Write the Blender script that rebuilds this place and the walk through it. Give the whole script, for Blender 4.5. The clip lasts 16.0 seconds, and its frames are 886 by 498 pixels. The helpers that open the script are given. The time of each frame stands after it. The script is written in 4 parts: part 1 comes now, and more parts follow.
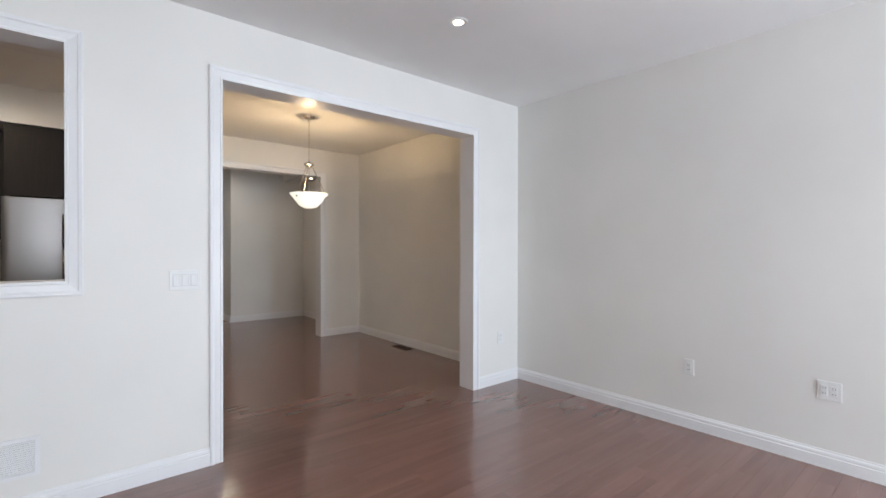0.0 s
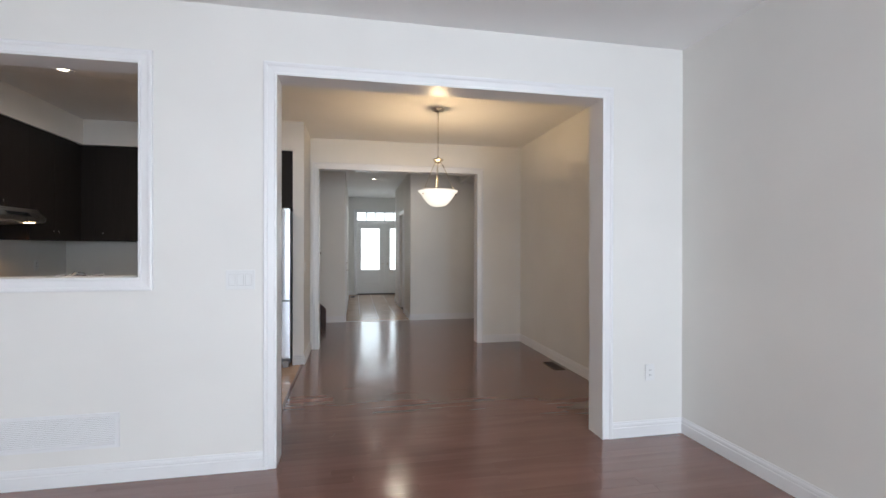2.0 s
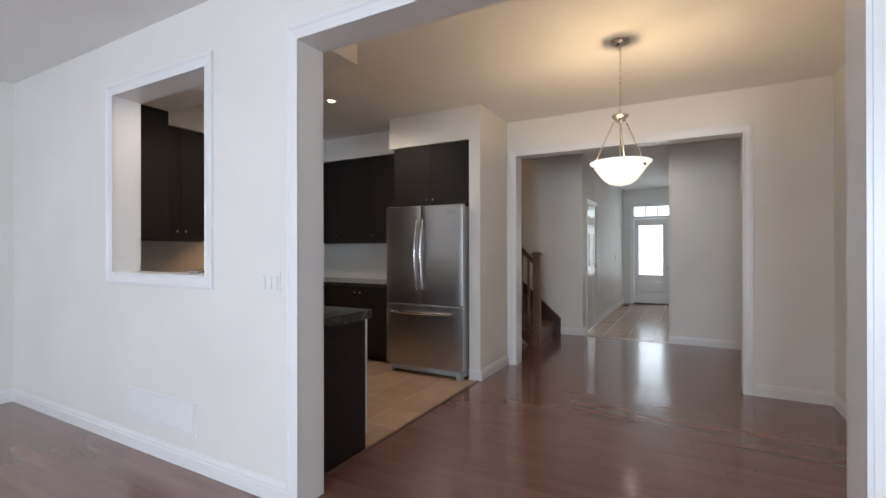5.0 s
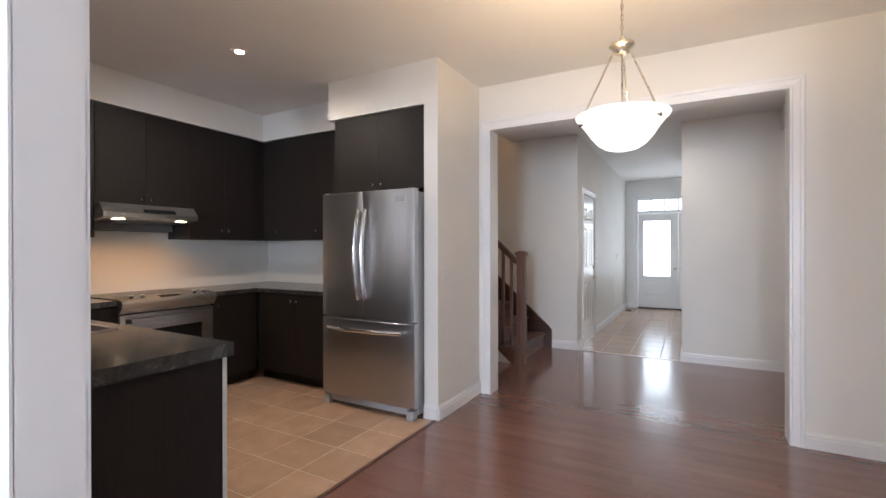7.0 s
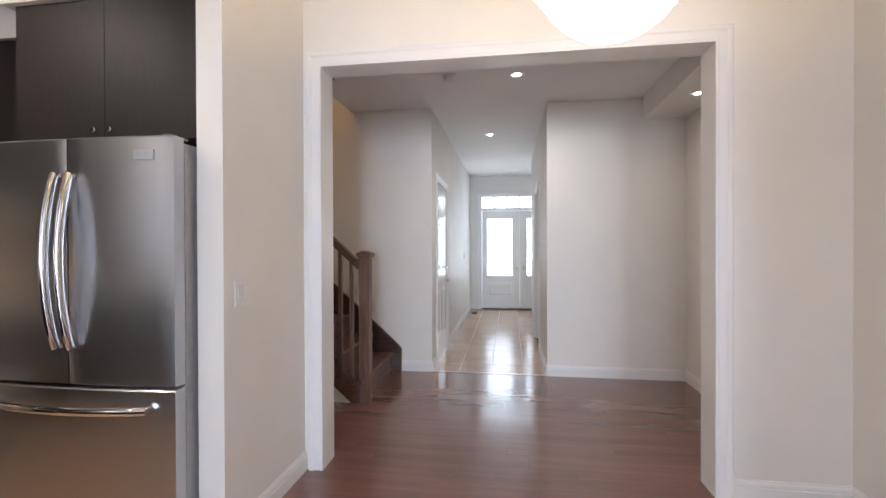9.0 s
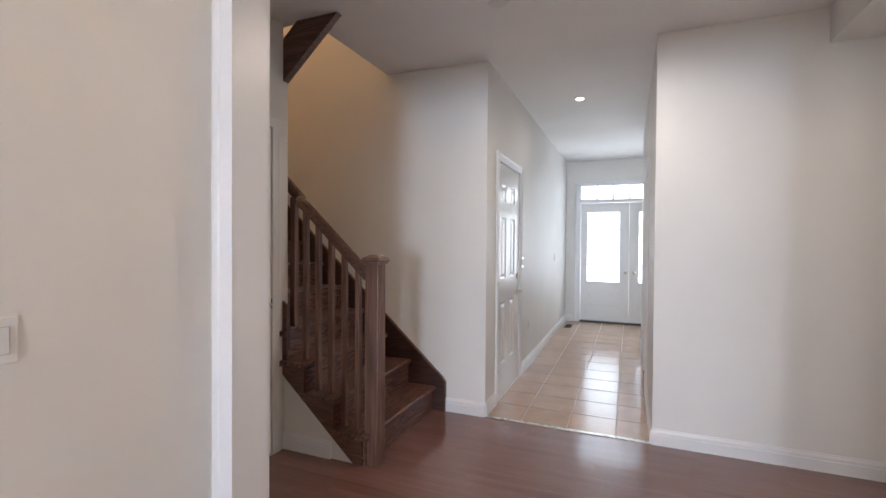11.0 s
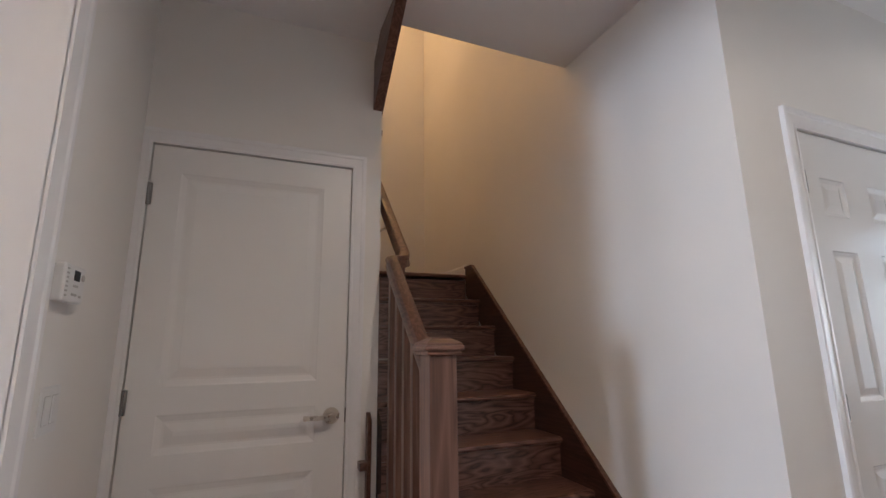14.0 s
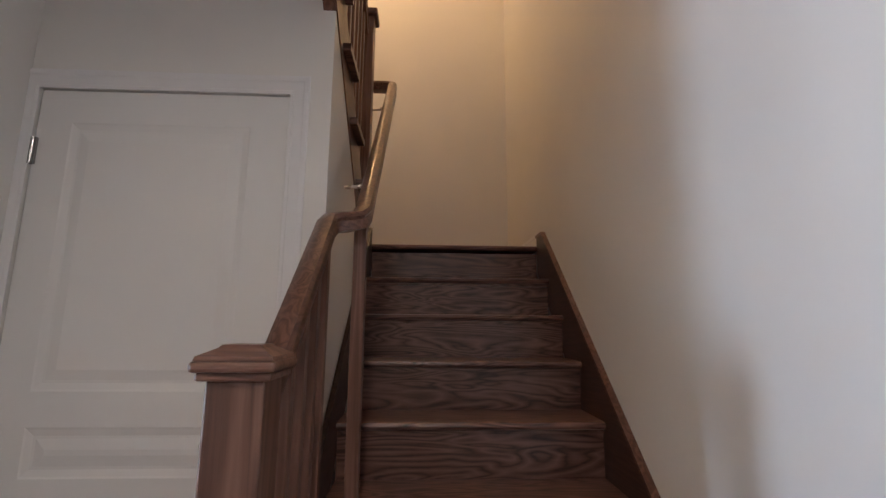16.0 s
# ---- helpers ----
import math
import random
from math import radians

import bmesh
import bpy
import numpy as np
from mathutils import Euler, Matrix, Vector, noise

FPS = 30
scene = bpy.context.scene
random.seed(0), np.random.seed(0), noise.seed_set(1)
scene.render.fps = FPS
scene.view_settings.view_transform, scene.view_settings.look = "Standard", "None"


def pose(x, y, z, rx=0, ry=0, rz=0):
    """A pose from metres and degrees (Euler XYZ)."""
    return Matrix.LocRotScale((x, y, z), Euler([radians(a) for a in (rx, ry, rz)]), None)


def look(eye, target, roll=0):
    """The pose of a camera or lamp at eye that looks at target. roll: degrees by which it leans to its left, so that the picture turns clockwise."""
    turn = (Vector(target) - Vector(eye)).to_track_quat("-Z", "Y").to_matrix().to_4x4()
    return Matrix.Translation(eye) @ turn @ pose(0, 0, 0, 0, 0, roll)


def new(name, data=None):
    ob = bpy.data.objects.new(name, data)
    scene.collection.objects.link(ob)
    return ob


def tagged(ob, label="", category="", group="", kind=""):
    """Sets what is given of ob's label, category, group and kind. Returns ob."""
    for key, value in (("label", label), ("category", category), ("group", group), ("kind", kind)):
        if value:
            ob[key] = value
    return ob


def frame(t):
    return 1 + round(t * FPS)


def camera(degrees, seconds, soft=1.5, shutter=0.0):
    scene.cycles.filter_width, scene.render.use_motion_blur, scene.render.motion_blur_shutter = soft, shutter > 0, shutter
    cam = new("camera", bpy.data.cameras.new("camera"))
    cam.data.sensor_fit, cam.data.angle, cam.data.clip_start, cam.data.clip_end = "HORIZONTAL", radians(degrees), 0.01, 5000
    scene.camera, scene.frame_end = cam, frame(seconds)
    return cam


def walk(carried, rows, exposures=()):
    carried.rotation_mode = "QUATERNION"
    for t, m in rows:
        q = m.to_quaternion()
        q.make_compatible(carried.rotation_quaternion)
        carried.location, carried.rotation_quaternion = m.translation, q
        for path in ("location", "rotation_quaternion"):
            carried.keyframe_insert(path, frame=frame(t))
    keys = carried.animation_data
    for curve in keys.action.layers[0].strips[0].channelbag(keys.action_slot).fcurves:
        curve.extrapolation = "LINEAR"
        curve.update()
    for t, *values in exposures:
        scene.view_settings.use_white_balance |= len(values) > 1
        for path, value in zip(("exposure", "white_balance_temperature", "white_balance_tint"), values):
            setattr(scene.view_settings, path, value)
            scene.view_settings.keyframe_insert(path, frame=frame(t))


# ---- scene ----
cam = camera(89.1, 16.0)
PATH = [
    (0, (0.263, 0.157, 1.331), (1.551, 1.687, 1.319), 0.1),
    (0.5, (0.579, 0.145, 1.328), (1.667, 1.823, 1.317), -0.0),
    (1, (0.891, 0.172, 1.324), (1.757, 1.975, 1.318), 0.2),
    (1.5, (1.172, 0.22, 1.319), (1.812, 2.115, 1.312), 0.1),
    (2, (1.466, 0.316, 1.32), (1.852, 2.278, 1.315), 0.1),
    (2.5, (1.762, 0.429, 1.313), (1.921, 2.422, 1.31), 0.0),
    (3, (2.051, 0.561, 1.314), (1.984, 2.56, 1.31), 0.0),
    (3.5, (2.334, 0.742, 1.316), (2.003, 2.714, 1.311), 0.1),
    (4, (2.550, 0.981, 1.306), (1.953, 2.890, 1.305), 0.1),
    (4.2, (2.618, 1.10, 1.295), (1.918, 2.973, 1.297), 0.0),
    (6.3, (2.762, 2.258, 1.306), (1.701, 3.953, 1.298), 0.1),
    (6.5, (2.701, 2.394, 1.299), (1.659, 4.101, 1.295), -0.1),
    (7, (2.588, 2.666, 1.303), (1.616, 4.413, 1.298), -0.1),
    (7.5, (2.449, 2.950, 1.313), (1.608, 4.764, 1.301), -0.1),
    (8, (2.297, 3.234, 1.308), (1.662, 5.131, 1.296), -0.3),
    (8.5, (2.154, 3.552, 1.303), (1.740, 5.509, 1.294), -0.4),
    (9, (2.091, 3.873, 1.304), (1.802, 5.852, 1.292), -0.2),
    (9.2, (2.087, 3.995, 1.313), (1.807, 5.976, 1.298), -0.0),
    (11.3, (2.37, 5.364, 1.349), (1.477, 7.153, 1.323), 0.3),
    (11.5, (2.404, 5.49, 1.33), (1.426, 7.235, 1.311), 0.2),
    (12, (2.434, 5.785, 1.323), (1.262, 7.406, 1.315), -0.0),
    (12.5, (2.451, 6.078, 1.305), (1.063, 7.516, 1.36), -0.4),
    (13, (2.39, 6.396, 1.264), (0.819, 7.62, 1.453), -0.8),
    (13.5, (2.33, 6.677, 1.259), (0.633, 7.687, 1.577), -0.8),
    (14, (2.254, 6.989, 1.255), (0.443, 7.738, 1.656), -0.7),
    (14.5, (2.151, 7.253, 1.258), (0.244, 7.734, 1.624), -0.5),
    (15, (1.988, 7.492, 1.288), (0.043, 7.81, 1.629), 0.1),
    (15.5, (1.822, 7.686, 1.296), (-0.14, 7.884, 1.631), 0.2),
    (16, (1.665, 7.815, 1.298), (-0.305, 7.901, 1.635), 0.4),
]
EXPOSURES = [(0.0, -0.52, 6340, 9.5), (2.0, -0.55, 6310, 10), (4.0, -0.71, 6270, 10), (6.5, 0.05, 6050, 12.5), (9.0, 0.38, 6000, 13.5), (11.5, 0.50, 6000, 14), (13.0, 0.45, 5950, 14), (14.0, 0.50, 5850, 14), (15.0, 0.42, 5750, 13.5), (16.0, 0.62, 5650, 12.5)]
walk(cam, [(t, look(eye, target, roll)) for t, eye, target, roll in PATH], EXPOSURES)

# ---- world and large lights ----
world = bpy.data.worlds.new("sky")
scene.world = world
world.use_nodes = True
wt = world.node_tree
sky = wt.nodes.new("ShaderNodeTexSky")
sky.sky_type = "NISHITA"
sky.sun_disc = False
sky.sun_elevation = radians(48)
sky.sun_rotation = radians(200)
wt.nodes["Background"].inputs["Strength"].default_value = 0.12
wt.links.new(sky.outputs["Color"], wt.nodes["Background"].inputs["Color"])


def lamp(name, kind, where, power, colour, radius=0.05, turn=(0, 0, 0), size=None, spot=None):
    data = bpy.data.lights.new(name, kind)
    data.energy, data.color = power, colour
    if kind == "AREA":
        data.shape, data.size, data.size_y = "RECTANGLE", size[0], size[1]
    else:
        data.shadow_soft_size = radius
    if spot:
        data.spot_size, data.spot_blend = radians(spot), 0.7
    ob = new(name, data)
    ob.matrix_world = pose(*where, *turn)
    return ob


DAY, WARM = (0.89, 0.94, 1.0), (1.0, 0.70, 0.38)
sun = lamp("sun", "SUN", (0, 0, 8), 4.5, (1.0, 0.95, 0.88), turn=(42, 0, 20))
sun.data.angle = radians(0.5)
lamp("daylight_patio_door", "AREA", (3.08, -3.05, 1.4), 215, (0.76, 0.88, 1.0), turn=(90, 0, 0), size=(1.1, 1.9))
lamp("daylight_window_south", "AREA", (0.8, -3.05, 1.4), 118, DAY, turn=(90, 0, 0), size=(1.5, 1.9))
lamp("daylight_front_door", "AREA", (2.313, 13.42, 1.35), 38, (0.93, 0.98, 1.0), turn=(-90, 0, 0), size=(1.55, 2.1))
lamp("pendant_bulb", "POINT", (2.305, 4.85, 1.845), 47, WARM, 0.035)
lamp("stairwell_lamp", "POINT", (-1.0, 7.3, 4.7), 19, (1.0, 0.56, 0.22), 0.12)
lamp("hood_bulb_a", "SPOT", (-1.47, 4.58, 1.505), 5, (1.0, 0.50, 0.19), 0.02, spot=150)
lamp("hood_bulb_b", "SPOT", (-1.47, 5.02, 1.505), 5, (1.0, 0.50, 0.19), 0.02, spot=150)
for px, py, pz, pw, wide in ((2.16, 2.264, 2.735, 2.5, 160), (-0.31, 4.82, 2.735, 72, 177), (-0.36, 3.6, 2.455, 26, 172), (2.164, 7.695, 2.735, 38, 171), (1.855, 9.70, 2.735, 5, 165), (3.60, 7.75, 2.52, 2.5, 160)):
    lamp("downlight_bulb", "SPOT", (px, py, pz - 0.01), pw, (1.0, 0.84, 0.66), 0.035, spot=wide)


# ---- materials ----
def material(name):
    m = bpy.data.materials.new(name)
    m.use_nodes = True
    return m, m.node_tree, m.node_tree.nodes["Principled BSDF"]


def node(nt, kind, **values):
    n = nt.nodes.new(kind)
    for k, v in values.items():
        n.inputs[k].default_value = v
    return n


def ramp(nt, fac, stops):
    r = nt.nodes.new("ShaderNodeValToRGB")
    while len(r.color_ramp.elements) < len(stops):
        r.color_ramp.elements.new(0.5)
    for e, (p, c) in zip(r.color_ramp.elements, stops):
        e.position, e.color = p, (*c, 1)
    nt.links.new(fac, r.inputs["Fac"])
    return r.outputs["Color"]


def position(nt, scale=(1, 1, 1), shift=None):
    g = nt.nodes.new("ShaderNodeNewGeometry")
    out = g.outputs["Position"]
    if shift is not None:
        add = nt.nodes.new("ShaderNodeVectorMath")
        nt.links.new(out, add.inputs[0])
        nt.links.new(shift, add.inputs[1])
        out = add.outputs[0]
    mp = nt.nodes.new("ShaderNodeMapping")
    mp.inputs["Scale"].default_value = scale
    nt.links.new(out, mp.inputs["Vector"])
    return mp.outputs["Vector"]


def bump(nt, bsdf, height, strength, distance=0.002):
    b = node(nt, "ShaderNodeBump", Strength=strength, Distance=distance)
    nt.links.new(height, b.inputs["Height"])
    nt.links.new(b.outputs["Normal"], bsdf.inputs["Normal"])


def paint(name, colour, rough, orange=0.15, stain=0.03):
    """Rolled paint: roller stipple and faint large unevenness."""
    m, nt, b = material(name)
    big = node(nt, "ShaderNodeTexNoise", Scale=1.3, Detail=3)
    nt.links.new(position(nt), big.inputs["Vector"])
    lo = tuple(c * (1 - stain) for c in colour)
    hi = tuple(min(1, c * (1 + stain)) for c in colour)
    nt.links.new(ramp(nt, big.outputs["Fac"], [(0.3, lo), (0.7, hi)]), b.inputs["Base Color"])
    fine = node(nt, "ShaderNodeTexNoise", Scale=260, Detail=2)
    nt.links.new(position(nt), fine.inputs["Vector"])
    bump(nt, b, fine.outputs["Fac"], orange, 0.001)
    b.inputs["Roughness"].default_value = rough
    return m


def plain(name, colour, rough, metal=0.0, grain=0.08, scale=40):
    m, nt, b = material(name)
    n = node(nt, "ShaderNodeTexNoise", Scale=scale, Detail=3)
    nt.links.new(position(nt), n.inputs["Vector"])
    lo = tuple(c * (1 - grain) for c in colour)
    hi = tuple(min(1, c * (1 + grain)) for c in colour)
    nt.links.new(ramp(nt, n.outputs["Fac"], [(0.3, lo), (0.7, hi)]), b.inputs["Base Color"])
    r = node(nt, "ShaderNodeMapRange")
    r.inputs["To Min"].default_value, r.inputs["To Max"].default_value = rough * 0.85, min(1, rough * 1.15)
    nt.links.new(n.outputs["Fac"], r.inputs["Value"])
    nt.links.new(r.outputs["Result"], b.inputs["Roughness"])
    b.inputs["Metallic"].default_value = metal
    return m


def brushed(name, colour, rough, along):
    """Brushed metal; along is the scale vector, small in the direction of the brushing."""
    m, nt, b = material(name)
    n = node(nt, "ShaderNodeTexNoise", Scale=1.0, Detail=4)
    nt.links.new(position(nt, along), n.inputs["Vector"])
    lo = tuple(c * 0.97 for c in colour)
    nt.links.new(ramp(nt, n.outputs["Fac"], [(0.3, lo), (0.7, colour)]), b.inputs["Base Color"])
    r = node(nt, "ShaderNodeMapRange")
    r.inputs["To Min"].default_value, r.inputs["To Max"].default_value = rough * 0.9, rough * 1.1
    nt.links.new(n.outputs["Fac"], r.inputs["Value"])
    nt.links.new(r.outputs["Result"], b.inputs["Roughness"])
    b.inputs["Metallic"].default_value = 1.0
    return m


def wood(name, stops, stretch, rough, ring=9.0, pieces=False, coat=0.0, relief=0.12, pores=0.62):
    """Stained open-grained wood; stretch is the scale vector, small along the grain."""
    m, nt, b = material(name)
    shift = None
    info = nt.nodes.new("ShaderNodeObjectInfo")
    geo = nt.nodes.new("ShaderNodeNewGeometry")
    add = nt.nodes.new("ShaderNodeMath")
    nt.links.new(info.outputs["Random"], add.inputs[0])
    nt.links.new(geo.outputs["Random Per Island"], add.inputs[1])
    fr = nt.nodes.new("ShaderNodeMath")
    fr.operation = "FRACT"
    nt.links.new(add.outputs[0], fr.inputs[0])
    sc = nt.nodes.new("ShaderNodeVectorMath")
    sc.operation = "SCALE"
    sc.inputs[0].default_value = (7.1, 13.3, 5.7)
    nt.links.new(fr.outputs[0], sc.inputs["Scale"])
    vec = position(nt, stretch, sc.outputs[0])
    figure = node(nt, "ShaderNodeTexNoise", Scale=1.0, Detail=2, Roughness=0.45, Distortion=0.6)
    nt.links.new(vec, figure.inputs["Vector"])
    mul = nt.nodes.new("ShaderNodeMath")
    mul.operation = "MULTIPLY"
    mul.inputs[1].default_value = ring
    nt.links.new(figure.outputs["Fac"], mul.inputs[0])
    band = nt.nodes.new("ShaderNodeMath")
    band.operation = "PINGPONG"
    band.inputs[1].default_value = 0.5
    nt.links.new(mul.outputs[0], band.inputs[0])
    pore = node(nt, "ShaderNodeTexNoise", Scale=6.0, Detail=5, Roughness=0.7)
    nt.links.new(vec, pore.inputs["Vector"])
    mix = nt.nodes.new("ShaderNodeMath")
    mix.operation = "MULTIPLY_ADD"
    mix.inputs[1].default_value = 0.9
    nt.links.new(band.outputs[0], mix.inputs[0])
    half = nt.nodes.new("ShaderNodeMath")
    half.operation = "MULTIPLY"
    half.inputs[1].default_value = pores
    nt.links.new(pore.outputs["Fac"], half.inputs[0])
    nt.links.new(half.outputs[0], mix.inputs[2])
    col = ramp(nt, mix.outputs[0], stops)
    hsv = nt.nodes.new("ShaderNodeHueSaturation")
    vr = node(nt, "ShaderNodeMapRange")
    vr.inputs["To Min"].default_value, vr.inputs["To Max"].default_value = (0.88, 1.12) if pieces else (0.9, 1.1)
    nt.links.new(fr.outputs[0], vr.inputs["Value"])
    nt.links.new(vr.outputs["Result"], hsv.inputs["Value"])
    nt.links.new(col, hsv.inputs["Color"])
    nt.links.new(hsv.outputs["Color"], b.inputs["Base Color"])
    rr = node(nt, "ShaderNodeMapRange")
    rr.inputs["To Min"].default_value, rr.inputs["To Max"].default_value = rough * 0.85, rough * 1.2
    nt.links.new(pore.outputs["Fac"], rr.inputs["Value"])
    nt.links.new(rr.outputs["Result"], b.inputs["Roughness"])
    b.inputs["Coat Weight"].default_value = coat
    b.inputs["Coat Roughness"].default_value = 0.09
    bump(nt, b, mix.outputs[0], relief, 0.001)
    return m


def glowing(name, colour, strength):
    m, nt, b = material(name)
    b.inputs["Base Color"].default_value = (0.9, 0.88, 0.84, 1)
    b.inputs["Roughness"].default_value = 0.35
    b.inputs["Emission Color"].default_value = (*colour, 1)
    b.inputs["Emission Strength"].default_value = strength
    return m


WALL = paint("wall_paint", (0.79, 0.775, 0.742), 0.55)
CEIL = paint("ceiling_paint", (0.85, 0.845, 0.835), 0.8, 0.3)
TRIM = paint("trim_paint", (0.80, 0.797, 0.80), 0.32, 0.04, 0.015)
GLOSSDOOR = paint("gloss_door_paint", (0.78, 0.775, 0.765), 0.21, 0.03, 0.015)
DOORP = paint("door_paint", (0.78, 0.775, 0.76), 0.32, 0.05, 0.02)


def strip_floor():
    """Satin-varnished stained strips: a tone for each strip, soft long streaks and faint wear in the varnish."""
    m, nt, b = material("stained_floor")
    info = nt.nodes.new("ShaderNodeObjectInfo")
    geo = nt.nodes.new("ShaderNodeNewGeometry")
    add = nt.nodes.new("ShaderNodeMath")
    nt.links.new(info.outputs["Random"], add.inputs[0])
    nt.links.new(geo.outputs["Random Per Island"], add.inputs[1])
    fr = nt.nodes.new("ShaderNodeMath")
    fr.operation = "FRACT"
    nt.links.new(add.outputs[0], fr.inputs[0])
    sc = nt.nodes.new("ShaderNodeVectorMath")
    sc.operation = "SCALE"
    sc.inputs[0].default_value = (7.1, 13.3, 5.7)
    nt.links.new(fr.outputs[0], sc.inputs["Scale"])
    streak = node(nt, "ShaderNodeTexNoise", Scale=1.0, Detail=2, Roughness=0.5, Distortion=0.5)
    nt.links.new(position(nt, (1.1, 12, 1), sc.outputs[0]), streak.inputs["Vector"])
    col = ramp(nt, streak.outputs["Fac"], [(0.30, (0.178, 0.085, 0.067)), (0.5, (0.198, 0.096, 0.076)), (0.72, (0.22, 0.11, 0.088))])
    hsv = nt.nodes.new("ShaderNodeHueSaturation")
    vr = node(nt, "ShaderNodeMapRange")
    vr.inputs["To Min"].default_value, vr.inputs["To Max"].default_value = 0.92, 1.08
    nt.links.new(fr.outputs[0], vr.inputs["Value"])
    nt.links.new(vr.outputs["Result"], hsv.inputs["Value"])
    nt.links.new(col, hsv.inputs["Color"])
    nt.links.new(hsv.outputs["Color"], b.inputs["Base Color"])
    wear = node(nt, "ShaderNodeTexNoise", Scale=2.2, Detail=2)
    nt.links.new(position(nt), wear.inputs["Vector"])
    rr = node(nt, "ShaderNodeMapRange")
    rr.inputs["To Min"].default_value, rr.inputs["To Max"].default_value = 0.17, 0.24
    nt.links.new(wear.outputs["Fac"], rr.inputs["Value"])
    nt.links.new(rr.outputs["Result"], b.inputs["Roughness"])
    b.inputs["Specular IOR Level"].default_value = 0.6
    b.inputs["Coat Weight"].default_value = 0.5
    b.inputs["Coat Roughness"].default_value = 0.11
    return m


FLOOR = strip_floor()
STAIR_Y = wood("stained_oak_cross", [(0.28, (0.036, 0.0165, 0.0125)), (0.45, (0.108, 0.051, 0.038)), (0.8, (0.215, 0.115, 0.087))], (11, 1.5, 11), 0.3, 13.0, True, 0.2, 0.05)
STAIR_Z = wood("stained_oak_upright", [(0.12, (0.075, 0.035, 0.024)), (0.5, (0.165, 0.083, 0.058)), (0.9, (0.255, 0.141, 0.102))], (22, 22, 0.9), 0.35, 5.0, True, 0.15, 0.04)
STAIR_X = wood("stained_oak_rail", [(0.12, (0.042, 0.018, 0.012)), (0.5, (0.108, 0.049, 0.033)), (0.9, (0.19, 0.096, 0.067))], (1.8, 24, 24), 0.3, 6.0, True, 0.25, 0.08)
STAIR_C = wood("stained_oak_cap", [(0.12, (0.06, 0.027, 0.018)), (0.5, (0.15, 0.074, 0.05)), (0.9, (0.25, 0.137, 0.098))], (24, 1.8, 24), 0.35, 6.0, True, 0.15, 0.06)
# the same stained oak, darkened for the shade on the wall stringer's face
STAIR_M = wood("stained_oak_stringer_shade", [(0.12, (0.018, 0.0085, 0.0063)), (0.5, (0.044, 0.0205, 0.0148)), (0.9, (0.078, 0.039, 0.0285))], (1.8, 24, 24), 0.32, 6.0, True, 0.2, 0.05)
# stained oak with deep shade put into its colour, for the inner stringer
STAIR_D = wood("stained_oak_deep_shade", [(0.2, (0.014, 0.007, 0.0055)), (0.5, (0.032, 0.0155, 0.012)), (0.9, (0.058, 0.029, 0.022))], (1.8, 24, 24), 0.35, 6.0, True, 0.1, 0.06)
CAB = wood("espresso_cabinet", [(0.2, (0.0155, 0.0122, 0.0112)), (0.55, (0.0178, 0.0142, 0.0131)), (0.9, (0.0205, 0.0165, 0.0153))], (28, 28, 1.5), 0.5, 6.0, False, 0.0, 0.015)
CAB.node_tree.nodes["Principled BSDF"].inputs["Specular IOR Level"].default_value = 0.22
EDGE = plain("pale_door_edge", (0.5, 0.49, 0.47), 0.5)
STEEL = brushed("brushed_steel", (0.48, 0.48, 0.49), 0.30, (8, 8, 900))
STEELH = brushed("brushed_steel_front", (0.56, 0.55, 0.54), 0.28, (8, 8, 900))
STEELD = brushed("shaded_steel", (0.33, 0.32, 0.31), 0.25, (8, 900, 8))
CHROME = plain("chrome", (0.78, 0.78, 0.79), 0.08, 1.0, 0.02)
NICKEL = plain("satin_nickel", (0.62, 0.58, 0.52), 0.28, 1.0, 0.04)
GREY = plain("grey_enamel", (0.16, 0.165, 0.175), 0.45)
SILVER = plain("silver_enamel", (0.36, 0.365, 0.38), 0.4)
BLACK = plain("black_enamel", (0.012, 0.012, 0.013), 0.25)
PLASTIC = plain("white_plastic", (0.78, 0.78, 0.77), 0.4, 0, 0.02)
DARKSLOT = plain("dark_slot", (0.02, 0.02, 0.02), 0.6)
BRONZE = plain("bronze_vent", (0.06, 0.045, 0.035), 0.45, 0.5)
BOWL = glowing("lit_alabaster_glass", (1.0, 0.90, 0.74), 1.35)
BULB = glowing("lit_downlight", (1.0, 0.86, 0.66), 14.0)
HOODBULB = glowing("lit_hood_lens", (1.0, 0.70, 0.38), 10.0)

m, nt, b = material("speckled_laminate")
n1 = node(nt, "ShaderNodeTexNoise", Scale=9, Detail=6, Roughness=0.75, Distortion=0.8)
nt.links.new(position(nt), n1.inputs["Vector"])
nt.links.new(ramp(nt, n1.outputs["Fac"], [(0.3, (0.014, 0.013, 0.0125)), (0.52, (0.040, 0.038, 0.0365)), (0.72, (0.12, 0.115, 0.11))]), b.inputs["Base Color"])
b.inputs["Roughness"].default_value = 0.16
COUNTER = m

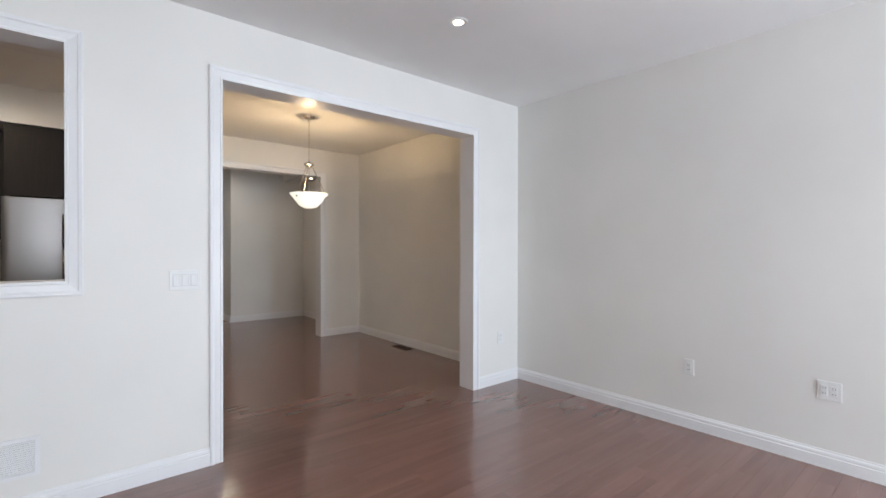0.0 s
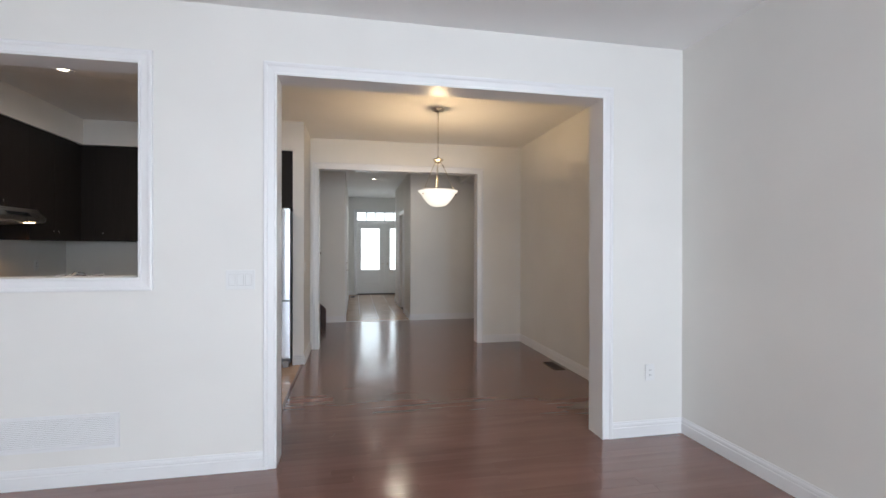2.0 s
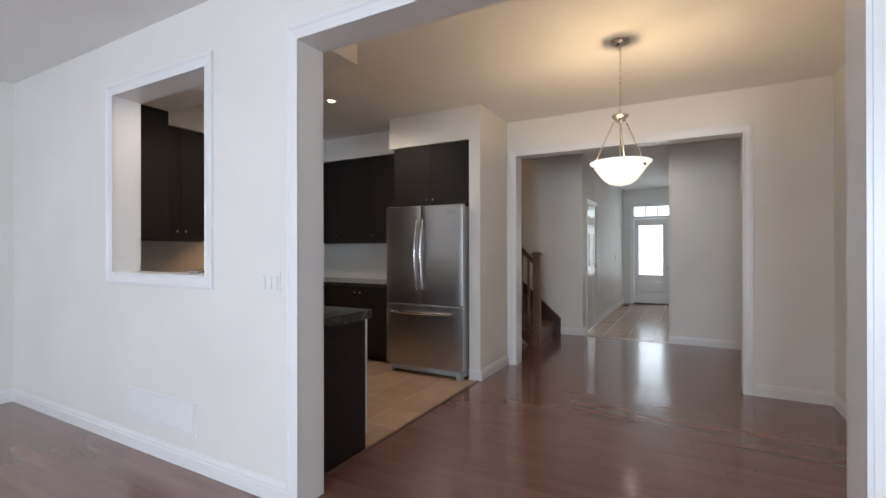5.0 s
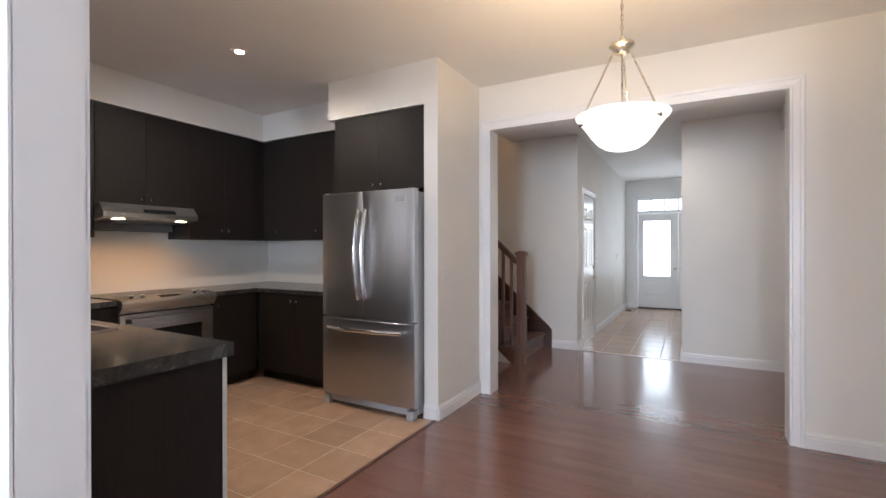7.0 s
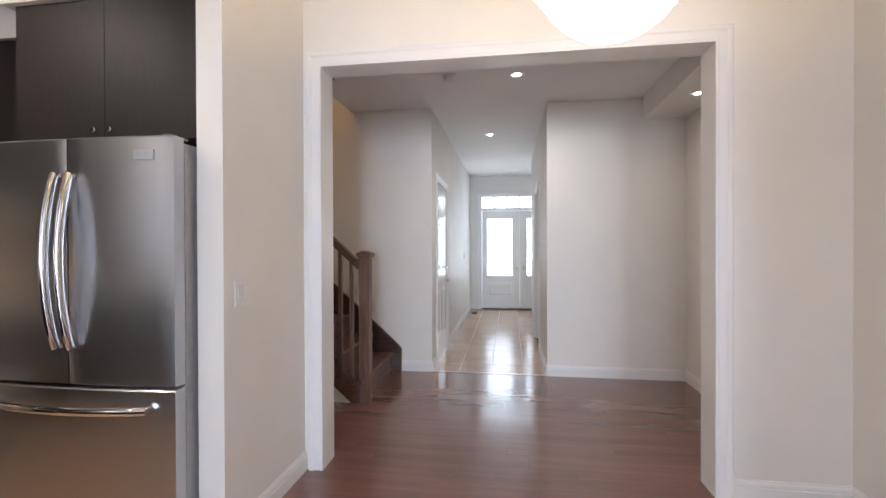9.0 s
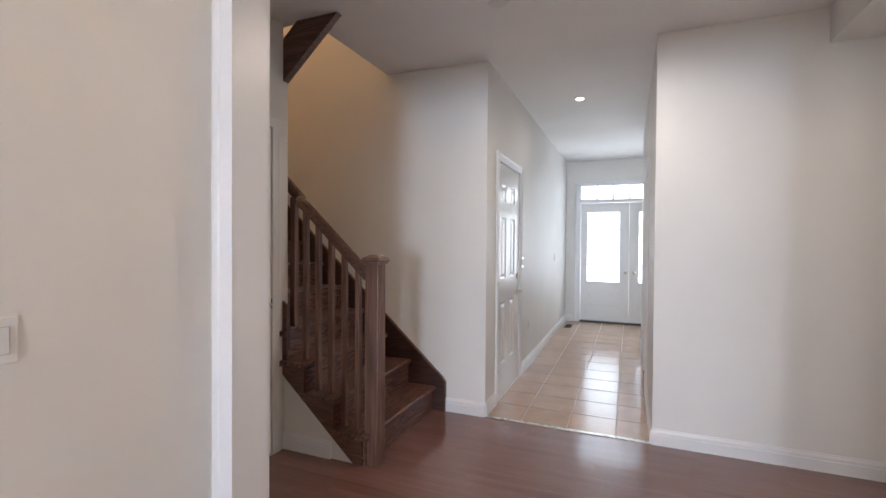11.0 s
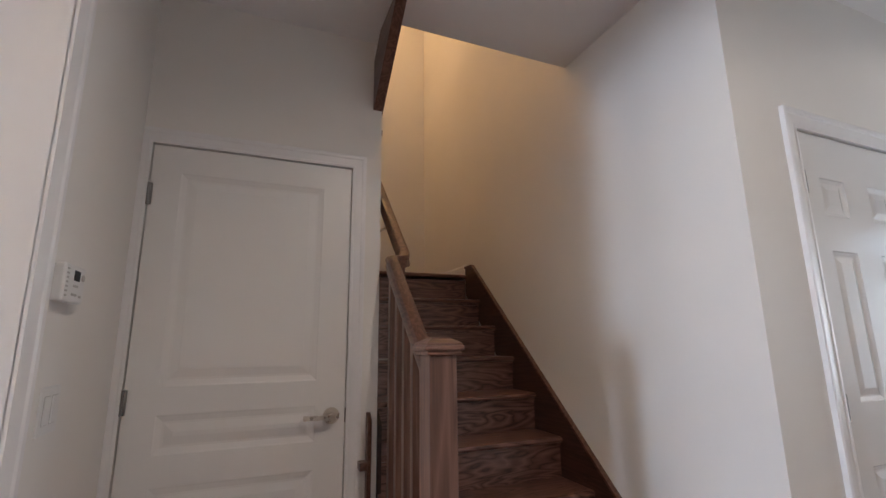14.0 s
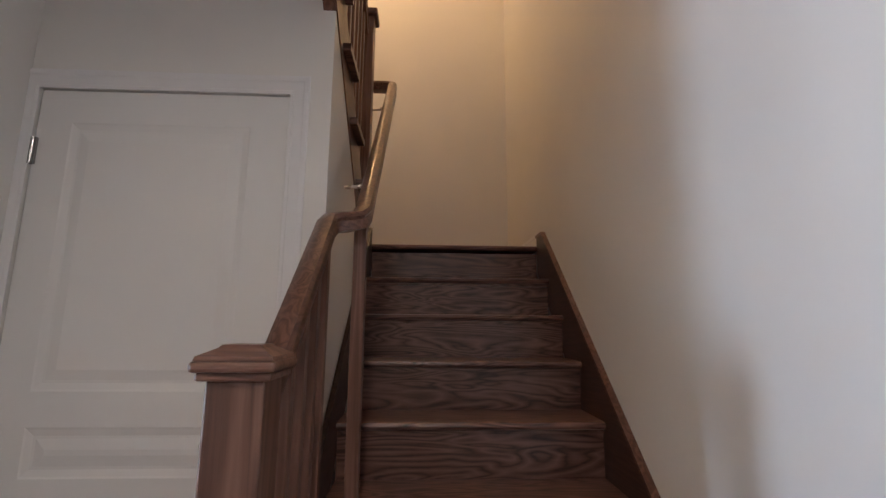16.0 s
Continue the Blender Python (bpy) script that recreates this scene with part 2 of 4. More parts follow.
m, nt, b = material("beige_ceramic")
info = nt.nodes.new("ShaderNodeObjectInfo")
n1 = node(nt, "ShaderNodeTexNoise", Scale=5, Detail=6, Roughness=0.65)
nt.links.new(position(nt), n1.inputs["Vector"])
hs = nt.nodes.new("ShaderNodeHueSaturation")
mr = node(nt, "ShaderNodeMapRange")
mr.inputs["To Min"].default_value, mr.inputs["To Max"].default_value = 0.93, 1.07
nt.links.new(info.outputs["Random"], mr.inputs["Value"])
nt.links.new(mr.outputs["Result"], hs.inputs["Value"])
nt.links.new(ramp(nt, n1.outputs["Fac"], [(0.3, (0.45, 0.30, 0.205)), (0.55, (0.51, 0.348, 0.242)), (0.75, (0.57, 0.395, 0.285))]), hs.inputs["Color"])
nt.links.new(hs.outputs["Color"], b.inputs["Base Color"])
b.inputs["Roughness"].default_value = 0.2
bump(nt, b, n1.outputs["Fac"], 0.06, 0.002)
TILE = m
GROUT = plain("pale_grout", (0.66, 0.57, 0.47), 0.85)
SUB = plain("subfloor", (0.05, 0.03, 0.02), 0.8)
CONCRETE = plain("concrete_walk", (0.42, 0.41, 0.39), 0.9, 0, 0.12, 6)

m, nt, b = material("clear_glass")
b.inputs["Base Color"].default_value = (0.95, 0.98, 0.97, 1)
b.inputs["Roughness"].default_value = 0.02
b.inputs["Transmission Weight"].default_value = 1.0
b.inputs["IOR"].default_value = 1.45
GLASS = m


# ---- mesh helpers ----
def mesh_of(name, bm, mat, smooth=False):
    bmesh.ops.recalc_face_normals(bm, faces=bm.faces)
    me = bpy.data.meshes.new(name)
    bm.to_mesh(me)
    bm.free()
    if mat:
        me.materials.append(mat)
    if smooth:
        me.polygons.foreach_set("use_smooth", [True] * len(me.polygons))
        me.set_sharp_from_angle(angle=radians(35))
    return me


def part(name, bm, mat, parent=None, label="", smooth=False):
    ob = new(name, mesh_of(name, bm, mat, smooth))
    if parent:
        ob.parent = parent
    if label:
        ob["label"] = label
    return ob


def empty(name, m=None):
    ob = new(name)
    ob.empty_display_size = 0.1
    if m is not None:
        ob.matrix_world = m
    return ob


def box(bm, x0, x1, y0, y1, z0, z1, bevel=0.0, seg=2):
    m = Matrix.LocRotScale(((x0 + x1) / 2, (y0 + y1) / 2, (z0 + z1) / 2), None, (x1 - x0, y1 - y0, z1 - z0))
    made = bmesh.ops.create_cube(bm, size=1, matrix=m)["verts"]
    if bevel:
        edges = list({e for v in made for e in v.link_edges})
        bmesh.ops.bevel(bm, geom=edges, offset=bevel, segments=seg, affect="EDGES", profile=0.5)
    return bm


def boxed(x0, x1, y0, y1, z0, z1, bevel=0.0, seg=2):
    return box(bmesh.new(), x0, x1, y0, y1, z0, z1, bevel, seg)


def rod(bm, p, q, r, n=12, r2=None):
    p, q = Vector(p), Vector(q)
    m = Matrix.Translation((p + q) / 2) @ (q - p).to_track_quat("Z", "Y").to_matrix().to_4x4()
    bmesh.ops.create_cone(bm, cap_ends=True, segments=n, radius1=r, radius2=r if r2 is None else r2, depth=(q - p).length, matrix=m)
    return bm


def lathe(profile, n=32, where=(0, 0, 0), closed=False):
    """A turned body from (radius, height) pairs."""
    bm = bmesh.new()
    rings = []
    for r, z in profile:
        rings.append([bm.verts.new((where[0] + r * math.cos(a), where[1] + r * math.sin(a), where[2] + z)) for a in [2 * math.pi * i / n for i in range(n)]])
    for a, c in zip(rings, rings[1:] + ([rings[0]] if closed else [])):
        for i in range(n):
            bm.faces.new((a[i], a[(i + 1) % n], c[(i + 1) % n], c[i]))
    if not closed:
        bm.faces.new(rings[0][::-1])
        bm.faces.new(rings[-1])
    return bm


def tube(bm, points, section, up=(0, 0, 1)):
    """A section of (side, up) pairs carried along a path."""
    pts = [Vector(p) for p in points]
    rings = []
    for i, p in enumerate(pts):
        d = (pts[min(i + 1, len(pts) - 1)] - pts[max(i - 1, 0)]).normalized()
        side = d.cross(Vector(up))
        side = side.normalized() if side.length > 1e-4 else Vector((1, 0, 0))
        top = side.cross(d).normalized()
        rings.append([bm.verts.new(p + side * a + top * c) for a, c in section])
    n = len(section)
    for a, c in zip(rings, rings[1:]):
        for i in range(n):
            bm.faces.new((a[i], a[(i + 1) % n], c[(i + 1) % n], c[i]))
    bm.faces.new(rings[0][::-1])
    bm.faces.new(rings[-1])
    return bm


def circle(r, n=10):
    return [(r * math.cos(2 * math.pi * i / n), r * math.sin(2 * math.pi * i / n)) for i in range(n)]


def prism(outline, axis, a, c):
    """A flat outline of (u, z) pairs given thickness from a to c along axis 'x' or 'y'."""
    bm = bmesh.new()
    rings = []
    for w in (a, c):
        rings.append([bm.verts.new((u, w, z) if axis == "y" else (w, u, z)) for u, z in outline])
    bm.faces.new(rings[0])
    bm.faces.new(rings[1][::-1])
    n = len(outline)
    for i in range(n):
        bm.faces.new((rings[0][i], rings[0][(i + 1) % n], rings[1][(i + 1) % n], rings[1][i]))
    return bm


def solid(xs, ys, zs, filled):
    """Joined cells of a grid, with outer faces only; filled(x, y, z) tells for a cell's middle."""
    bm = bmesh.new()
    verts = {}

    def v(i, j, k):
        if (i, j, k) not in verts:
            verts[i, j, k] = bm.verts.new((xs[i], ys[j], zs[k]))
        return verts[i, j, k]
    nx, ny, nz = len(xs) - 1, len(ys) - 1, len(zs) - 1

    def has(i, j, k):
        return 0 <= i < nx and 0 <= j < ny and 0 <= k < nz and filled((xs[i] + xs[i + 1]) / 2, (ys[j] + ys[j + 1]) / 2, (zs[k] + zs[k + 1]) / 2)
    for i in range(nx):
        for j in range(ny):
            for k in range(nz):
                if not has(i, j, k):
                    continue
                for step, quad in (((-1, 0, 0), ((0, 0, 0), (0, 0, 1), (0, 1, 1), (0, 1, 0))), ((1, 0, 0), ((1, 0, 0), (1, 1, 0), (1, 1, 1), (1, 0, 1))),
                                   ((0, -1, 0), ((0, 0, 0), (1, 0, 0), (1, 0, 1), (0, 0, 1))), ((0, 1, 0), ((0, 1, 0), (0, 1, 1), (1, 1, 1), (1, 1, 0))),
                                   ((0, 0, -1), ((0, 0, 0), (0, 1, 0), (1, 1, 0), (1, 0, 0))), ((0, 0, 1), ((0, 0, 1), (1, 0, 1), (1, 1, 1), (0, 1, 1)))):
                    if not has(i + step[0], j + step[1], k + step[2]):
                        bm.faces.new([v(i + a, j + c, k + e) for a, c, e in quad])
    return bm


def structure(name, bm, mat, label, category):
    return tagged(part(name, bm, mat), label, category, kind="structure")


def wall(name, x0, x1, y0, y1, z0, z1, holes=(), label="off-white painted drywall wall", mat=None):
    """A wall with openings through it; holes are (along0, along1, z0, z1) on the wall's longer axis."""
    along_x = (x1 - x0) > (y1 - y0)
    a0, a1 = (x0, x1) if along_x else (y0, y1)
    al = sorted({a0, a1, *[h[0] for h in holes], *[h[1] for h in holes]})
    zs = sorted({z0, z1, *[h[2] for h in holes], *[h[3] for h in holes]})

    def filled(x, y, z):
        a = x if along_x else y
        return not any(h[0] < a < h[1] and h[2] < z < h[3] for h in holes)
    bm = solid(al, [y0, y1], zs, filled) if along_x else solid([x0, x1], al, zs, filled)
    return structure(name, bm, mat or WALL, label, "wall")


CASING = [(0.0, 0.0), (0.0, 0.010), (0.012, 0.012), (0.016, 0.008), (0.05, 0.013), (0.056, 0.018), (0.068, 0.020), (0.075, 0.017), (0.075, 0.0)]
BASE = [(0.0, 0.0), (0.015, 0.0), (0.015, 0.068), (0.011, 0.074), (0.013, 0.080), (0.011, 0.092), (0.006, 0.100), (0.005, 0.108), (0.0, 0.108)]


def casing(name, axis, plane, out, a0, a1, z0, z1, parent=None, closed=False, width=1.0, depth=1.0, label="white moulded wooden casing round the opening"):
    """A mitred moulding round an opening in a wall; out is +1 or -1 along the wall's normal axis."""
    bm = bmesh.new()
    corners = [(a0, z0, -1, -1 if closed else 0), (a0, z1, -1, 1), (a1, z1, 1, 1), (a1, z0, 1, -1 if closed else 0)]
    rings = []
    for a, z, da, dz in corners:
        ring = []
        for u, w in CASING:
            u *= width
            pa, pz, pn = a + da * u, z + dz * u, plane + out * w * depth
            ring.append(bm.verts.new((pa, pn, pz) if axis == "y" else (pn, pa, pz)))
        rings.append(ring)
    n = len(CASING)
    pairs = list(zip(rings, rings[1:])) + ([(rings[-1], rings[0])] if closed else [])
    for p, q in pairs:
        for i in range(n):
            bm.faces.new((p[i], p[(i + 1) % n], q[(i + 1) % n], q[i]))
    if not closed:
        bm.faces.new(rings[0])
        bm.faces.new(rings[-1][::-1])
    ob = part(name, bm, TRIM, parent)
    if not parent:
        tagged(ob, label, "trim", kind="structure")
    return ob


def baseboard(p, q, normal, z=0.0):
    """A baseboard from p to q at floor level, proud of the wall along normal."""
    bm = bmesh.new()
    rings = []
    for c in (p, q):
        rings.append([bm.verts.new((c[0] + normal[0] * w, c[1] + normal[1] * w, z + h)) for w, h in BASE])
    n = len(BASE)
    for i in range(n):
        bm.faces.new((rings[0][i], rings[0][(i + 1) % n], rings[1][(i + 1) % n], rings[1][i]))
    bm.faces.new(rings[0])
    bm.faces.new(rings[1][::-1])
    return tagged(part("baseboard", bm, TRIM), "white moulded wooden baseboard along the wall", "baseboard", kind="structure")


# ---- the plan ----
H = 2.74
YA0, YA1 = 3.155, 3.32
YB0, YB1 = 6.365, 6.525
YC, YF = 8.49, 13.2
XE, XW = 3.775, -2.4
XK = -1.86
O1 = (1.01, 3.145, 2.352)
O2 = (1.015, 3.14, 2.346)
PASS = (-0.755, 0.265, 1.15, 2.362)
J = 0.012

wall("wall_family", XW, XE, YA0, YA1, 0, H, [(O1[0] - J, O1[1] + J, -1, O1[2] + J), (PASS[0] - J, PASS[1] + J, PASS[2] - J, PASS[3] + J)])
wall("wall_east", XE, XE + 0.12, -3.12, YF, 0, H)
wall("wall_west", XW - 0.12, XW, -3.12, YA1, 0, H)
wall("wall_south", XW, XE, -3.12, -3.0, 0, H, [(0.0, 1.6, 0.4, 2.4), (2.5, 3.66, 0.4, 2.4)])
wall("wall_kitchen", XK - 0.12, XK, YA1, YB0, 0, H)
wall("wall_hall", XK - 0.12, XE, YB0, YB1, 0, H, [(O2[0] - J, O2[1] + J, -1, O2[2] + J)])
wall("wall_fridge", 0.785, 0.905, 5.61, YB0, 0, H)
CL0, CL1, CLZ = 6.56, 7.365, 2.055
wall("wall_closet", 0.13, 0.25, YB1, 7.456, 0, H, [(CL0, CL1, -1, CLZ)])
wall("wall_stair_north", XK - 0.12, 1.30, YC, YC + 0.12, 0, 5.2)
wall("wall_stair_west", XK - 0.12, XK, YB1, YC, 0, 5.2)
wall("wall_north", 2.47, XE, YC, YC + 0.12, 0, H)
SD0, SD1, SDZ = 8.83, 9.60, 2.03
wall("wall_foyer_west", 1.18, 1.30, YC + 0.12, YF, 0, H, [(SD0, SD1, -1, SDZ)])
RD0, RD1 = 9.60, 10.40
wall("wall_foyer_east", 2.47, 2.59, YC + 0.12, 11.6, 0, H, [(RD0, RD1, -1, 2.03)])
wall("wall_foyer_jog", 2.59, XE, 11.48, 11.6, 0, H)
FD0, FD1, FDZ = 1.496, 3.13, 2.345
wall("wall_front", 1.18, XE, YF, YF + 0.15, 0, H, [(FD0, FD1, -1, FDZ)])
wall("wall_well_south", XK, 2.2, YB1 - 0.12, YB1, 2.9, 5.2)
wall("wall_well_east", 2.2, 2.32, YB1, YC, 2.9, 5.2)
structure("ceiling_well", boxed(XK, 2.2, YB1, YC, 5.2, 5.3), CEIL, "white painted ceiling over the stairwell", "ceiling")

# the wall between the two flights, its top following the upper flight
SL = 0.881
structure("wall_between_flights", prism([(-0.86, 0), (0.25, 0), (0.25, 2.373), (-0.62, 1.607), (-0.86, 1.55)], "y", 7.456, 7.50), WALL, "off-white drywall wall under the upper stair flight", "wall")

structure("ceiling", solid([XW - 0.12, XK - 0.12, 0.13, 0.43, XE + 0.12], [-3.12, YA1, YB1, 7.50, YC, YF + 0.15], [H, 2.9],
          lambda x, y, z: not (y > YB1 and x < XK - 0.12) and not (YB1 < y < 7.5 and x < 0.13) and not (7.5 < y < YC and x < 0.43) and not (y > YC and x < 0.43)),
          CEIL, "flat white painted ceiling", "ceiling")

structure("soffit", solid([XK, -1.487, -0.19, 0.785, 0.90], [YA1, 3.745, 5.61, 5.987, YB0], [2.41, 2.46, H],
          lambda x, y, z: (z > 2.46 and (x < -1.487 or y < 3.745 or (y > 5.987 and x < 0.785))) or (-0.19 < x < 0.785 and y > 5.61)),
          WALL, "off-white drywall soffit over the kitchen cabinets", "soffit")
structure("soffit", boxed(3.385, XE, YB1, YC, 2.53, H), WALL, "off-white drywall soffit along the hall wall", "soffit")

# jamb linings
def jambs(a0, a1, z0, z1, y0, y1, sill=False):
    bm = bmesh.new()
    box(bm, a0 - J, a0, y0 - 0.002, y1 + 0.002, z0, z1)
    box(bm, a1, a1 + J, y0 - 0.002, y1 + 0.002, z0, z1)
    box(bm, a0 - J, a1 + J, y0 - 0.002, y1 + 0.002, z1, z1 + J)
    if sill:
        box(bm, a0 - J, a1 + J, y0 - 0.002, y1 + 0.002, z0 - J, z0)
    structure("trim_jamb", bm, TRIM, "white painted wooden jamb lining", "trim")


jambs(O1[0], O1[1], 0, O1[2], YA0, YA1)
jambs(O2[0], O2[1], 0, O2[2], YB0, YB1)
jambs(PASS[0], PASS[1], PASS[2], PASS[3], YA0, YA1, True)
casing("trim_casing", "y", YA0, -1, O1[0], O1[1], 0, O1[2])
casing("trim_casing", "y", YA1, 1, O1[0], O1[1], 0, O1[2])
casing("trim_casing", "y", YB0, -1, O2[0], O2[1], 0, O2[2], width=1.1)
casing("trim_casing", "y", YB1, 1, O2[0], O2[1], 0, O2[2])
casing("trim_casing", "y", YA0, -1, PASS[0], PASS[1], PASS[2], PASS[3], closed=True)
casing("trim_casing", "y", YA1, 1, PASS[0], PASS[1], PASS[2], PASS[3], closed=True)

for p, q, nrm in (((XW, YA0), (O1[0] - 0.075, YA0), (0, -1)), ((O1[1] + 0.075, YA0), (XE, YA0), (0, -1)), ((XE, -3.0), (XE, YA0), (-1, 0)),
                  ((XE, YA1), (XE, YB0), (-1, 0)), ((O1[1] + 0.075, YA1), (XE, YA1), (0, 1)), ((O2[1] + 0.083, YB0), (XE, YB0), (0, -1)),
                  ((0.905, 5.61), (0.905, YB0), (1, 0)), ((0.785, 5.61), (0.905, 5.61), (0, -1)),
                  ((XE, YB1), (XE, YC), (-1, 0)), ((2.47, YC), (XE, YC), (0, -1)), ((0.97, YC), (1.30, YC), (0, -1)),
                  ((1.30, YC), (1.30, SD0 - 0.075), (1, 0)), ((1.30, SD1 + 0.075), (1.30, YF), (1, 0)), ((2.47, YC), (2.47, RD0 - 0.075), (-1, 0)), ((2.47, RD1 + 0.075), (2.47, 11.6), (-1, 0)),
                  ((1.30, YF), (FD0 - 0.075, YF), (0, -1)), ((0.25, YB1), (O2[0] - 0.075, YB1), (0, 1)), ((0.25, 7.47), (0.62, 7.47), (0, -1)), ((XW, -3), (XW, YA0), (1, 0))):
    baseboard(p, q, nrm)

# subfloor and grounds
structure("subfloor", boxed(XW, XE, -3.0, YF, -0.2, -0.011), SUB, "dark subfloor under the finished floors", "floor")
structure("ground", boxed(-60, 60, -60, 80, -0.5, -0.3), CONCRETE, "pale concrete ground outside the house", "ground")

structure("wall_under_stair", prism([(0.25, 0), (0.80, 0), (0.25, 0.484)], "y", 7.47, 7.55), WALL, "off-white drywall panel under the open side of the stair", "wall")
baseboard((XK, YC), (-0.90, YC), (0, -1), 1.737)
baseboard((XK, 6.6), (XK, YC), (1, 0), 1.737)

# ---- doors ----
def panel_ring(bm, a0, a1, z0, z1, face, out, plane_axis, profile=((0.0, 0.0), (0.008, 0.003), (0.016, 0.0008), (0.046, 0.005))):
    """A moulded panel on a door's face; profile gives (inset, height) pairs from its rim inwards."""
    def p(a, z, n):
        return (face + out * n, a, z) if plane_axis == "x" else (a, face + out * n, z)
    loops = []
    for inset, n in profile:
        loops.append([bm.verts.new(p(a, z, n)) for a, z in ((a0 + inset, z0 + inset), (a1 - inset, z0 + inset), (a1 - inset, z1 - inset), (a0 + inset, z1 - inset))])
    for a, c in zip(loops, loops[1:]):
        for i in range(4):
            bm.faces.new((a[i], a[(i + 1) % 4], c[(i + 1) % 4], c[i]))
    bm.faces.new(loops[-1])


STICKING = ((0.0, 0.0), (0.004, -0.004), (0.016, -0.009), (0.022, -0.009), (0.044, -0.002))
SOFT_STICKING = ((0.0, 0.0), (0.006, -0.002), (0.024, -0.006), (0.032, -0.006), (0.062, -0.0015))


def moulded_leaf(parent, x0, x1, y0, y1, z0, z1, columns, rows, profile, mat):
    """A door leaf with its front at x1 and sunk panels, one for each column and row; each panel is a part of the leaf."""
    ys = sorted({y0, y1, *[v for c in columns for v in c]})
    zs = sorted({z0, z1, *[v for r in rows for v in r]})

    def filled(x, y, z):
        return x < x1 - 0.012 or not (any(c[0] < y < c[1] for c in columns) and any(r[0] < z < r[1] for r in rows))
    leaf = part("door_leaf", solid([x0, x1 - 0.012, x1], ys, zs, filled), mat, parent)
    for c in columns:
        for r in rows:
            bm = bmesh.new()
            panel_ring(bm, c[0], c[1], r[0], r[1], x1, 1, "x", profile)
            part("door_panel", bm, mat, leaf)
    return leaf


def lever(parent, base, out, along, label="satin nickel lever handle"):
    """A rose with a lever; out and along are unit vectors."""
    b0, o, a = Vector(base), Vector(out), Vector(along)
    bm = rod(bmesh.new(), b0, b0 + o * 0.012, 0.033, 24)
    rod(bm, b0 + o * 0.012, b0 + o * 0.045, 0.011, 14)
    tube(bm, [b0 + o * 0.045 - a * 0.012, b0 + o * 0.05 + a * 0.02, b0 + o * 0.05 + a * 0.07, b0 + o * 0.044 + a * 0.115], [(-0.006, -0.009), (0.006, -0.009), (0.006, 0.009), (-0.006, 0.009)])
    return part("door_handle", bm, NICKEL, parent, label, True)


def knuckle(parent, x, y, z, mat=None):
    bm = rod(bmesh.new(), (x, y, z - 0.045), (x, y, z + 0.045), 0.007, 10)
    box(bm, x - 0.004, x + 0.004, y - 0.014, y + 0.014, z - 0.044, z + 0.044)
    return part("hinge", bm, mat or STEELD, parent)


# closet door, flush in its opening, with its casing
door = empty("door_closet")
tagged(door, "closed white three-panel closet door with a nickel lever", "door", kind="structure")
moulded_leaf(door, 0.205, 0.243, CL0 + 0.005, CL1 - 0.004, 0.012, CLZ - 0.005, ((CL0 + 0.11, CL1 - 0.125),), ((1.10, 1.94), (0.86, 1.0), (0.14, 0.752)), SOFT_STICKING, DOORP)
lever(door, (0.243, CL1 - 0.06, 0.957), (1, 0, 0), (0, -1, 0))
part("latch_plate", boxed(0.236, 0.2475, CL1 - 0.004, CL1 + 0.003, 0.925, 0.985, 0.001), BRONZE, door, "dark metal strike plate")
for z in (1.84, 1.05, 0.2):
    knuckle(door, 0.248, CL0 + 0.002, z)
part("door_stop", boxed(0.13, 0.20, CL0, CL0 + 0.012, 0, CLZ), TRIM, door)
part("door_stop", boxed(0.13, 0.20, CL1 - 0.012, CL1, 0, CLZ), TRIM, door)
part("door_stop", boxed(0.13, 0.20, CL0 + 0.012, CL1 - 0.012, CLZ - 0.012, CLZ), TRIM, door)
casing("trim_casing", "x", 0.25, 1, CL0, CL1, 0, CLZ, width=0.85, depth=0.4)

# six-panel door to the garage side
door = empty("door_hall")
tagged(door, "closed white six-panel door with deadbolt and lever in the hall", "door", kind="structure")
structure("trim_sill", boxed(1.18, 1.302, SD0, SD1, -0.011, 0.004), TRIM, "white painted door sill in the hall", "trim")
moulded_leaf(door, 1.256, 1.296, SD0 + 0.004, SD1 - 0.004, 0.006, SDZ - 0.004, ((8.94, 9.1), (9.26, 9.42)), ((1.70, 1.85), (1.03, 1.565), (0.29, 0.825)), STICKING, GLOSSDOOR)
lever(door, (1.296, SD1 - 0.06, 0.873), (1, 0, 0), (0, -1, 0))
bm = rod(bmesh.new(), (1.296, SD1 - 0.06, 1.018), (1.312, SD1 - 0.06, 1.018), 0.03, 24)
box(bm, 1.312, 1.326, SD1 - 0.066, SD1 - 0.054, 1.0, 1.036, 0.002)
part("deadbolt", bm, NICKEL, door)
for z in (1.82, 1.02, 0.22):
    knuckle(door, 1.301, SD0 + 0.002, z)
casing("trim_casing", "x", 1.30, 1, SD0, SD1, 0, SDZ)
# doorway across the hall
door = empty("door_powder_room")
tagged(door, "closed white panel door in the hall side wall", "door", kind="structure")
bm = boxed(2.51, 2.55, RD0 + 0.004, RD1 - 0.004, 0.012, 2.026, 0.002)
for z0, z1 in ((1.10, 1.90), (0.2, 0.95)):
    panel_ring(bm, RD0 + 0.12, RD1 - 0.12, z0, z1, 2.51, -1, "x")
part("door_leaf", bm, DOORP, door)
casing("trim_casing", "x", 2.47, -1, RD0, RD1, 0, 2.03)

